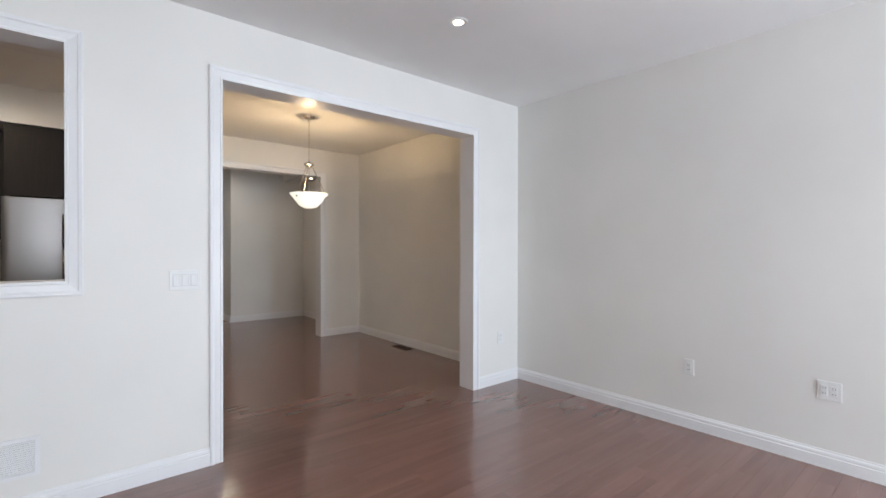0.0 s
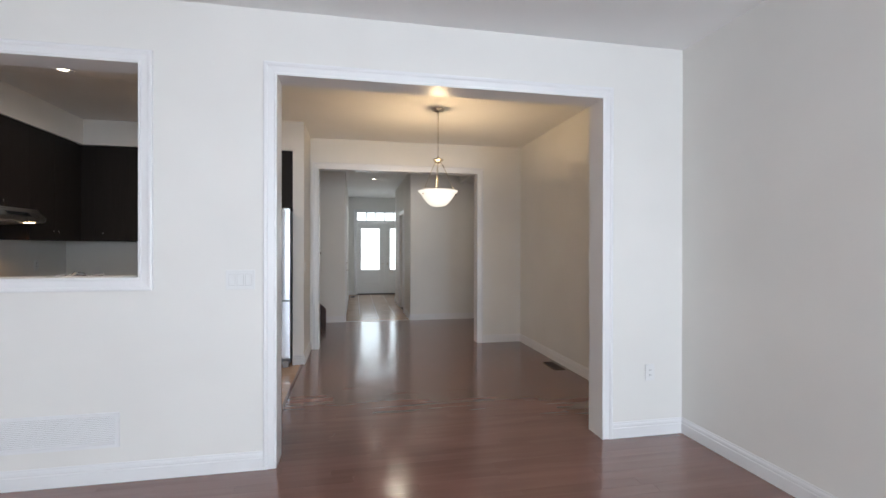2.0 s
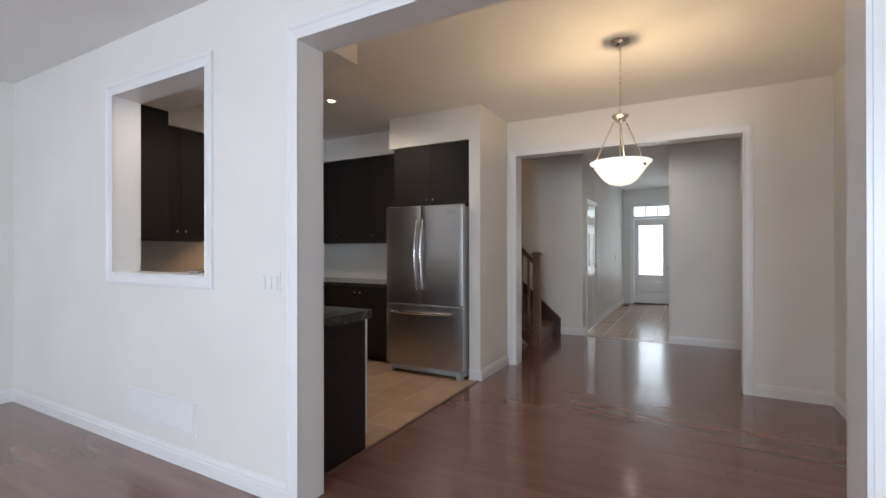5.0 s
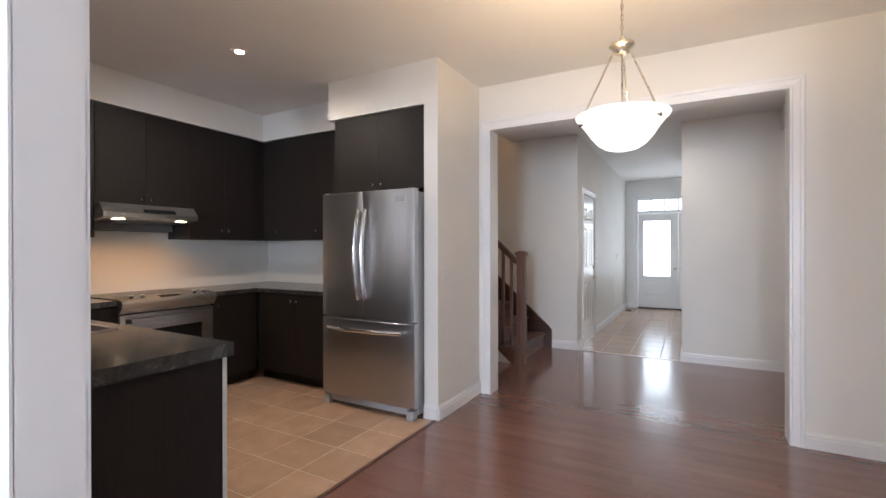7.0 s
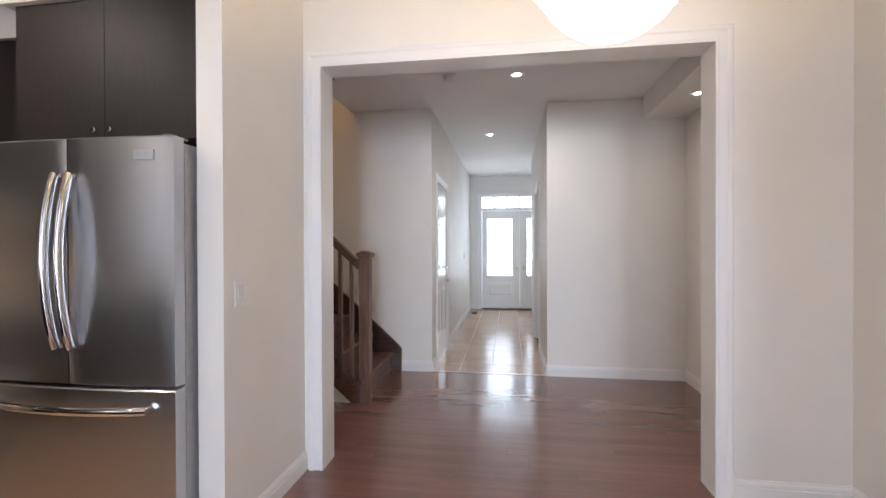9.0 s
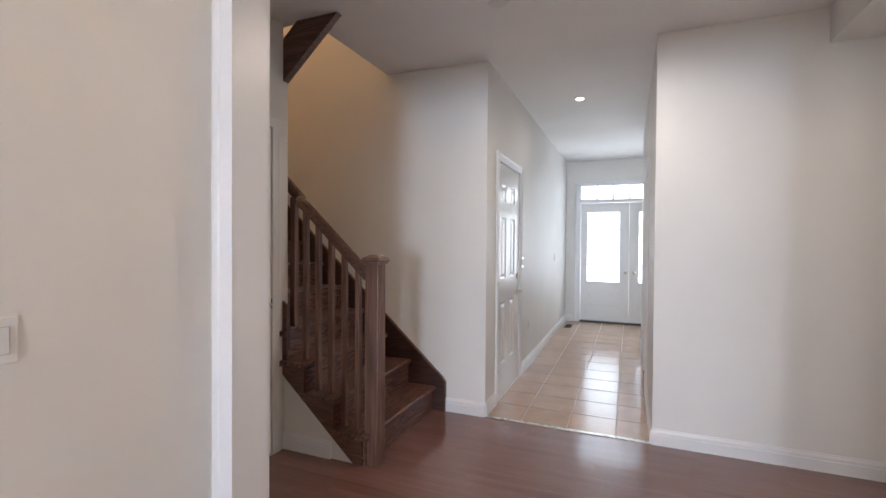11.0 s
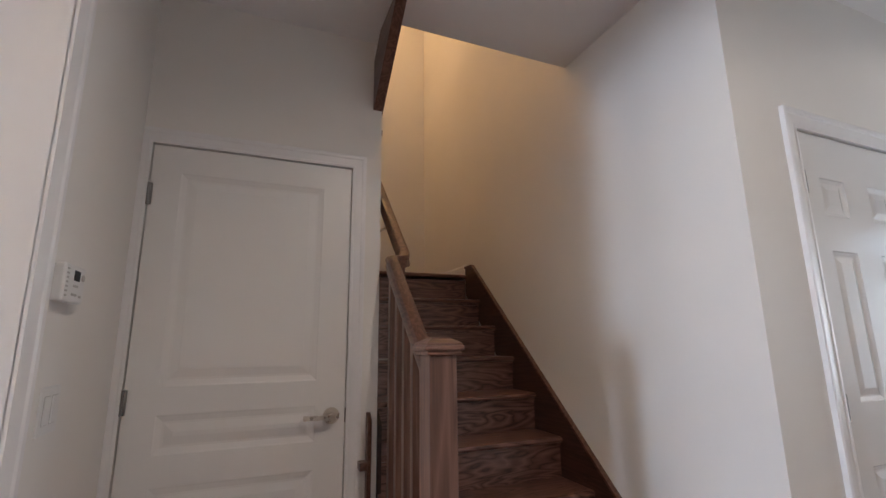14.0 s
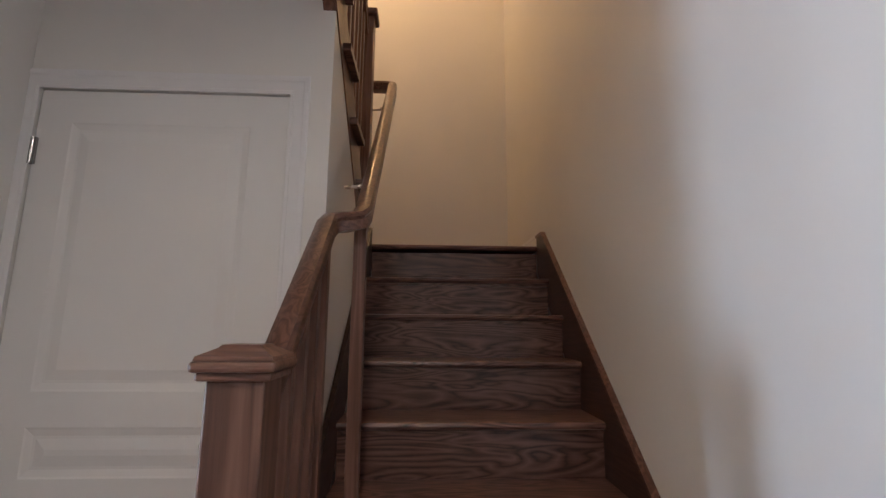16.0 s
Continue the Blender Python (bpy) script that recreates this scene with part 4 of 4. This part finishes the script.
# range wall, fronts facing +x
d, k = pair(0.70, 0, UT - UB, 0.085)
cabinet((-1.53, 3.72, UB), 90, 0.70, 0.328, UT - UB, d, k, "espresso flat-front wall cabinet over the worktop")
d, k = pair(0.76, 0, UT - 1.67, 0.05)
cabinet((-1.53, 4.42, 1.67), 90, 0.76, 0.328, UT - 1.67, d, k, "espresso wall cabinet over the range hood")
d, k = pair(0.72, 0, UT - UB, 0.085)
cabinet((-1.53, 5.18, UB), 90, 1.17, 0.328, UT - UB, d, k, "espresso flat-front wall cabinet in the corner")
# back wall, fronts facing -y
d, k = [(0.14, 0.755, 0, UT - UB), (0.755, 1.37, 0, UT - UB)], [(0.23, 0.085), (0.80, 0.085)]
cabinet((-1.53, 6.03, UB), 0, 1.37, 0.328, UT - UB, d, k, "espresso flat-front wall cabinet beside the fridge")
d, k = pair(0.92, 0, 0.635, 0.05)
cabinet((-0.14, 5.655, 1.773), 0, 0.922, 0.702, 0.635, d, k, "espresso cabinet over the fridge")
# wall cabinet beside the pass-through, front facing +y
d, k = pair(0.43, 0, UT - UB, 0.085)
cabinet((-1.09, 3.70, UB), 180, 0.44, 0.378, UT - UB, d, k, "espresso wall cabinet beside the pass-through")
# base units
d, k = pair(0.50, 0.105, 0.865, 0.80, 1)
cabinet((-1.235, 3.95, 0), 90, 0.485, 0.62, 0.868, d, [(0.06, 0.80)], "espresso base cabinet beside the range", 0.10)
cabinet((-1.235, 5.205, 0), 90, 0.50, 0.62, 0.868, [(0.0, 0.46, 0.105, 0.865)], [(0.05, 0.775)], "espresso base cabinet between range and corner", 0.10)
d, k = pair(1.04, 0.105, 0.865, 0.80, 2, 0.03)
cabinet((-1.235, 5.715, 0), 0, 1.06, 0.64, 0.868, d, k, "espresso base cabinet in the corner", 0.10)
d, k = pair(2.06, 0.105, 0.865, 0.80, 4)
k[0] = (0.026, 0.82)
pen = cabinet((0.855, 3.86, 0), 180, 2.09, 0.535, 0.868, d, k, "espresso peninsula base cabinet under the sink", 0.10)
part("end_panel", boxed(-0.012, -0.001, 0.0, 0.535, 0.0, 0.868), CAB, pen)
part("door_edge", boxed(-0.0075, 0.0015, -0.0215, -0.0195, 0.105, 0.866), EDGE, pen, "pale unfinished door edge")
part("door_edge", boxed(-0.012, -0.0005, -0.021, -0.001, 0.10, 0.866), EDGE, pen, "pale unfinished door edge")

# worktops
top = empty("worktop", pose(-1.55, 5.9, 0.868))
tagged(top, "dark speckled laminate worktop beside the range", "worktop")
bpy.context.view_layer.update()
bm = solid([XK + 0.001, -1.205, -0.175], [5.205, 5.685, YB0 - 0.001], [0.868, 0.908], lambda x, y, z: x < -1.205 or y > 5.685)
under(top, "slab", bm, COUNTER)
top = empty("worktop", pose(0, 3.6, 0.868))
tagged(top, "dark speckled laminate peninsula worktop with a sink", "worktop")
bpy.context.view_layer.update()
SX0, SX1, SY0, SY1 = -0.52, 0.12, 3.40, 3.80
bm = solid([XK + 0.001, -1.205, SX0, SX1, 0.895], [YA1 + 0.001, SY0, SY1, 3.895, 4.435], [0.868, 0.908],
           lambda x, y, z: (x < -1.205 or y < 3.895) and not (SX0 < x < SX1 and SY0 < y < SY1))
bmesh.ops.bevel(bm, geom=[e for e in bm.edges if all(v.co.z > 0.9 for v in e.verts) and e.calc_face_angle(0) > 1.0], offset=0.006, segments=2, affect="EDGES")
under(top, "slab", bm, COUNTER)
bm = boxed(0.868, 0.8945, YA1 + 0.002, 3.8945, 0.852, 0.868)
box(bm, -1.204, 0.868, 3.882, 3.8945, 0.852, 0.868)
under(top, "edge_lip", bm, COUNTER, "rounded speckled laminate edge")

sink = empty("kitchen_sink", pose(-0.2, 3.6, 0.908))
tagged(sink, "stainless double-bowl sink set in the worktop", "sink")
bpy.context.view_layer.update()
bm = solid([SX0 - 0.02, SX0 + 0.006, -0.21, -0.19, SX1 - 0.006, SX1 + 0.02], [SY0 - 0.02, SY0 + 0.006, SY1 - 0.006, SY1 + 0.02], [0.909, 0.914],
           lambda x, y, z: not ((SX0 + 0.006 < x < -0.21 or -0.19 < x < SX1 - 0.006) and SY0 + 0.006 < y < SY1 - 0.006))
under(sink, "rim", bm, STEEL)
for x0, x1 in ((SX0 + 0.006, -0.21), (-0.19, SX1 - 0.006)):
    y0, y1 = SY0 + 0.006, SY1 - 0.006
    bm = bmesh.new()
    for a, c, e, f, g, h in ((x0 - 0.003, x0, y0, y1, 0.74, 0.909), (x1, x1 + 0.003, y0, y1, 0.74, 0.909), (x0, x1, y0 - 0.003, y0, 0.74, 0.909), (x0, x1, y1, y1 + 0.003, 0.74, 0.909), (x0, x1, y0, y1, 0.735, 0.74)):
        box(bm, a, c, e, f, g, h)
    under(sink, "bowl", bm, STEEL)
tap = empty("tap", pose(-0.2, 3.375, 0.914))
tagged(tap, "chrome kitchen tap with a low arched spout", "tap")
bpy.context.view_layer.update()
under(tap, "base_plate", boxed(-0.32, -0.08, 3.352, 3.398, 0.914, 0.922, 0.003), CHROME)
bm = tube(bmesh.new(), [(-0.2, 3.375, 0.92), (-0.2, 3.375, 1.10), (-0.2, 3.39, 1.145), (-0.2, 3.43, 1.16), (-0.2, 3.52, 1.15), (-0.2, 3.56, 1.12)], circle(0.011, 12), (1, 0, 0))
under(tap, "spout", bm, CHROME, smooth=True)
for x in (-0.3, -0.10):
    bm = rod(bmesh.new(), (x, 3.375, 0.92), (x, 3.375, 0.965), 0.018, 16, 0.013)
    tube(bm, [(x - 0.01, 3.375, 0.965), (x + 0.0, 3.375, 1.13), (x + 0.02, 3.39, 1.15), (x + 0.06, 3.42, 1.155)], circle(0.007, 8), (0, 1, 0))
    under(tap, "handle", bm, CHROME, smooth=True)

# fridge
FX0, FX1, FY = -0.150, 0.768, 5.475
FM = 0.298
fridge = empty("fridge", pose(0.3, 5.8, 0))
tagged(fridge, "stainless steel french-door fridge with bottom freezer drawer", "fridge")
bpy.context.view_layer.update()
under(fridge, "body", boxed(FX0 + 0.01, FX1 - 0.005, FY + 0.085, 6.30, 0.03, 1.735, 0.006), SILVER, "silver-grey enamelled body")


def bowed(x0, x1, z0, z1, full0, full1, y):
    """A door slab whose front bows gently across the fridge's whole width."""
    n = 14
    pts = []
    for i in range(n + 1):
        x = x0 + (x1 - x0) * i / n
        u = (x - full0) / (full1 - full0) * 2 - 1
        r = 0.018 * (1 - abs(u) ** 2.4)
        e = min(x - x0, x1 - x)
        pts.append((x, y + 0.018 - r + (0.006 * (1 - e / 0.008) ** 2 if e < 0.008 else 0)))
    bm = bmesh.new()
    rings = []
    for z, s_ in ((z0, 0.006), (z0 + 0.006, 0.0), (z1 - 0.006, 0.0), (z1, 0.006)):
        rings.append([bm.verts.new((x, yy + s_, z)) for x, yy in pts] + [bm.verts.new((x1, y + 0.08, z)), bm.verts.new((x0, y + 0.08, z))])
    m = len(rings[0])
    for a, c in zip(rings, rings[1:]):
        for i in range(m):
            bm.faces.new((a[i], a[(i + 1) % m], c[(i + 1) % m], c[i]))
    bm.faces.new(rings[0][::-1])
    bm.faces.new(rings[-1])
    return bm


def bow_handle(points, parent, r=0.0145):
    bm = tube(bmesh.new(), points, [(a * 1.0, c * 1.25) for a, c in circle(r, 12)], (0, 1, 0))
    return under(parent, "handle", bm, CHROME, "polished bowed handle", True)


dl = under(fridge, "door", bowed(FX0, FM - 0.003, 0.742, 1.752, FX0, FX1, FY), STEEL, smooth=True)
dr = under(fridge, "door", bowed(FM + 0.003, FX1, 0.742, 1.752, FX0, FX1, FY), STEEL, smooth=True)
dz = under(fridge, "freezer_drawer", bowed(FX0, FX1, 0.095, 0.729, FX0, FX1, FY), STEEL, smooth=True)
bpy.context.view_layer.update()
for x, s_, par in ((FM - 0.035, -1, dl), (FM + 0.035, 1, dr)):
    zs = [0.90 + (1.60 - 0.90) * i / 14 for i in range(15)]
    pts = [(x, FY + 0.005, 0.90)] + [(x, FY - 0.02 - 0.045 * math.sin(math.pi * (z - 0.90) / 0.70) ** 0.8, z) for z in zs] + [(x, FY + 0.005, 1.60)]
    bow_handle(pts, par)
xs = [FX0 + 0.10 + (FX1 - FX0 - 0.2) * i / 16 for i in range(17)]
pts = [(xs[0], FY + 0.008, 0.655)] + [(x, FY - 0.02 - 0.04 * math.sin(math.pi * (x - xs[0]) / (xs[-1] - xs[0])) ** 0.8, 0.655) for x in xs] + [(xs[-1], FY + 0.008, 0.655)]
bm = tube(bmesh.new(), pts, [(a, c * 1.25) for a, c in circle(0.0145, 12)], (0, 0, 1))
under(dz, "handle", bm, CHROME, "polished bowed handle", True)
under(fridge, "badge", boxed(FX1 - 0.165, FX1 - 0.075, FY + 0.0055, FY + 0.014, 1.655, 1.695, 0.002), SILVER, "small metal badge")
under(fridge, "kick_grille", boxed(FX0 + 0.05, FX1 - 0.06, FY + 0.05, FY + 0.075, 0.03, 0.085), SILVER)
for x0 in (FX0 + 0.01, FX1 - 0.075):
    under(fridge, "foot", boxed(x0, x0 + 0.06, FY + 0.02, FY + 0.085, 0.0, 0.07, 0.004), SILVER)
    under(fridge, "hinge_cover", boxed(x0 + 0.01, x0 + 0.05, FY + 0.035, FY + 0.14, 1.753, 1.762, 0.003), GREY)

# range with its front facing +x
RG0, RG1, RX = 4.44, 5.20, -1.20
stove = empty("range_cooker", pose(-1.5, 4.82, 0))
tagged(stove, "stainless slide-in electric range with black glass top", "range")
bpy.context.view_layer.update()
under(stove, "body", boxed(XK + 0.03, RX - 0.03, RG0 + 0.004, RG1 - 0.004, 0.0, 0.895), GREY)
under(stove, "cooktop", boxed(XK + 0.03, RX - 0.05, RG0, RG1, 0.897, 0.915, 0.003), BLACK, "black glass cooktop")
under(stove, "control_panel", prism([(RX - 0.03, 0.80), (RX + 0.02, 0.81), (RX + 0.05, 0.85), (RX + 0.058, 0.875), (RX + 0.054, 0.893), (RX + 0.040, 0.903), (RX - 0.06, 0.928), (RX - 0.06, 0.80)], "y", RG0, RG1), STEELH)
bpy.context.view_layer.update()
for y in (RG0 + 0.09, RG0 + 0.17, RG1 - 0.17, RG1 - 0.09):
    bm = rod(bmesh.new(), (RX - 0.006, y, 0.9135), (RX + 0.000, y, 0.938), 0.021, 18, 0.018)
    under(stove, "control_knob", bm, CHROME, smooth=True)
under(stove, "clock_display", prism([(RX - 0.025, 0.9165), (RX - 0.025, 0.9215), (RX + 0.015, 0.9115), (RX + 0.015, 0.9065)], "y", 4.74, 4.90), BLACK)
oven = under(stove, "oven_door", boxed(RX - 0.03, RX + 0.012, RG0 + 0.004, RG1 - 0.004, 0.235, 0.790, 0.004), STEELH)
bpy.context.view_layer.update()
under(oven, "oven_window", boxed(RX + 0.012, RX + 0.015, RG0 + 0.11, RG1 - 0.11, 0.34, 0.66, 0.001), BLACK, "black oven window")
under(oven, "label_sheet", boxed(RX + 0.0155, RX + 0.0165, RG0 + 0.13, RG1 - 0.14, 0.40, 0.53), PLASTIC, "white paper label on the window")
under(oven, "handle", tube(bmesh.new(), [(RX + 0.012, RG0 + 0.05, 0.745), (RX + 0.055, RG0 + 0.06, 0.745), (RX + 0.062, 4.82, 0.745), (RX + 0.055, RG1 - 0.06, 0.745), (RX + 0.012, RG1 - 0.05, 0.745)], [(-0.011, -0.018), (0.011, -0.018), (0.011, 0.018), (-0.011, 0.018)]), STEELH)
drawer = under(stove, "storage_drawer", boxed(RX - 0.03, RX + 0.01, RG0 + 0.004, RG1 - 0.004, 0.05, 0.228, 0.004), STEELH)
bpy.context.view_layer.update()
under(drawer, "handle", tube(bmesh.new(), [(RX + 0.01, RG0 + 0.05, 0.195), (RX + 0.042, RG0 + 0.07, 0.192), (RX + 0.046, 4.82, 0.192), (RX + 0.042, RG1 - 0.07, 0.192), (RX + 0.01, RG1 - 0.05, 0.195)], [(-0.009, -0.015), (0.009, -0.015), (0.009, 0.015), (-0.009, 0.015)]), STEELH)

# range hood
hood = empty("range_hood", pose(-1.6, 4.80, 1.53))
tagged(hood, "stainless under-cabinet range hood with two lit lamps", "range hood")
bpy.context.view_layer.update()
under(hood, "canopy", prism([(XK + 0.002, 1.668), (XK + 0.002, 1.52), (-1.40, 1.545), (-1.375, 1.555), (-1.375, 1.59), (-1.45, 1.668)], "y", 4.42, 5.18), STEELH)
under(hood, "rear_housing", boxed(XK + 0.002, XK + 0.12, 4.44, 5.16, 1.455, 1.519, 0.004), GREY)
under(hood, "filter", prism([(XK + 0.05, 1.515), (-1.46, 1.535), (-1.46, 1.541), (XK + 0.05, 1.525)], "y", 4.50, 5.10), GREY)
under(hood, "control_strip", prism([(-1.402, 1.625), (-1.376, 1.598), (-1.373, 1.601), (-1.399, 1.628)], "y", 4.72, 4.98), BLACK)
for y in (4.55, 5.05):
    under(hood, "lamp_lens", boxed(-1.455, -1.405, y - 0.035, y + 0.035, 1.536, 1.5425, 0.001), HOODBULB, "lit warm lamp lens")

# ---- tiles ----
T, G = 0.335, 0.006
floor_tiles = empty("floor_kitchen")
tagged(floor_tiles, "beige ceramic floor tiles with pale grout", "floor", kind="structure")
part("grout", boxed(XK, 0.88, YA1, YB0, -0.011, -0.0025), GROUT, floor_tiles)
foyer_tiles = empty("floor_foyer")
tagged(foyer_tiles, "glossy beige ceramic floor tiles in the foyer", "floor", kind="structure")
part("grout", solid([1.30, 2.47, XE], [YC, 11.6, YF], [-0.011, -0.0025], lambda x, y, z: x < 2.47 or y > 11.6), GROUT, foyer_tiles)


def tile_mesh(w, l):
    bm = bmesh.new()
    v = [bm.verts.new((x, y, z)) for x, y, z in ((0, 0, -0.009), (w, 0, -0.009), (w, l, -0.009), (0, l, -0.009), (0, 0, -0.0012), (w, 0, -0.0012), (w, l, -0.0012), (0, l, -0.0012),
                                                 (0.0015, 0.0015, 0), (w - 0.0015, 0.0015, 0), (w - 0.0015, l - 0.0015, 0), (0.0015, l - 0.0015, 0))]
    for a in range(2):
        for i in range(4):
            bm.faces.new((v[a * 4 + i], v[a * 4 + (i + 1) % 4], v[a * 4 + 4 + (i + 1) % 4], v[a * 4 + 4 + i]))
    bm.faces.new(v[8:12])
    return mesh_of("tile", bm, TILE)


TILES = {}


def lay(parent, x0, x1, y0, y1, ox, oy):
    i = math.floor((x0 - ox) / T)
    while ox + i * T < x1:
        j = math.floor((y0 - oy) / T)
        while oy + j * T < y1:
            a, c = max(x0, ox + i * T) + G / 2, min(x1, ox + (i + 1) * T) - G / 2
            e, f = max(y0, oy + j * T) + G / 2, min(y1, oy + (j + 1) * T) - G / 2
            if c - a > 0.02 and f - e > 0.02:
                key = (round(c - a, 3), round(f - e, 3))
                if key not in TILES:
                    TILES[key] = tile_mesh(c - a, f - e)
                ob = new("tile", TILES[key])
                ob.location = (a, e, 0)
                ob.parent = parent
            j += 1
        i += 1


lay(floor_tiles, XK, 0.875, YA1, YB0, 0.555, 4.56)
lay(foyer_tiles, 1.30, 2.47, YC + 0.02, 11.6, 1.572, 8.838)
lay(foyer_tiles, 1.30, XE, 11.6, YF, 1.572, 8.838)
structure("trim_threshold", boxed(0.872, 0.90, YA1, 5.61, 0.0005, 0.006, 0.002), STAIR_X, "dark wooden transition strip between tile and wood", "trim")
structure("trim_threshold", boxed(1.30, 2.47, YC - 0.012, YC + 0.022, 0.0005, 0.006, 0.002), NICKEL, "metal transition strip between wood and tile", "trim")

# ---- hardwood strips ----
hardwood = empty("floor_hardwood")
tagged(hardwood, "dark red-brown stained hardwood strip floor", "floor", kind="structure")
PW = 0.083
rng = random.Random(11)
near, rest = [], []
row = 0
y = -3.0
while y < YC - 0.005:
    yy = min(y + PW, YC)
    cy = (y + yy) / 2
    x0, x1 = (XW, XE) if cy < YA0 + 0.03 else ((0.88, XE) if cy < 6.42 else (0.25, XE))
    x = x0 - rng.uniform(0, 0.9)
    while x < x1:
        l = rng.uniform(0.45, 1.35)
        a, c = max(x, x0), min(x + l, x1)
        if c - a > 0.02:
            item = (a + 0.0001, c - 0.0001, y + 0.0001, yy - 0.0001)
            (near if 1.75 < cy < 5.1 and c > 0.6 and a < 3.3 and len(near) < 300 else rest).append(item)
        x += l
    y += PW


def plank_verts(a, c, e, f):
    b_ = 0.0003
    return [(a, e, -0.011), (c, e, -0.011), (c, f, -0.011), (a, f, -0.011), (a, e, -b_), (c, e, -b_), (c, f, -b_), (a, f, -b_), (a + b_, e + b_, 0), (c - b_, e + b_, 0), (c - b_, f - b_, 0), (a + b_, f - b_, 0)]


def plank_faces(o):
    fs = [(o + a * 4 + i, o + a * 4 + (i + 1) % 4, o + a * 4 + 4 + (i + 1) % 4, o + a * 4 + 4 + i) for a in range(2) for i in range(4)]
    return fs + [(o + 8, o + 9, o + 10, o + 11)]


vs, fs = [], []
for it in rest:
    fs += plank_faces(len(vs))
    vs += plank_verts(*it)
me = bpy.data.meshes.new("planks")
me.from_pydata(vs, [], fs)
me.materials.append(FLOOR)
ob = new("planks", me)
ob.parent = hardwood
ob["kind"] = "stuff"
for a, c, e, f in near:
    me = bpy.data.meshes.new("plank")
    me.from_pydata(plank_verts(0, c - a, 0, f - e), [], plank_faces(0))
    me.materials.append(FLOOR)
    ob = new("plank", me)
    ob.location = (a, e, 0)
    ob.parent = hardwood
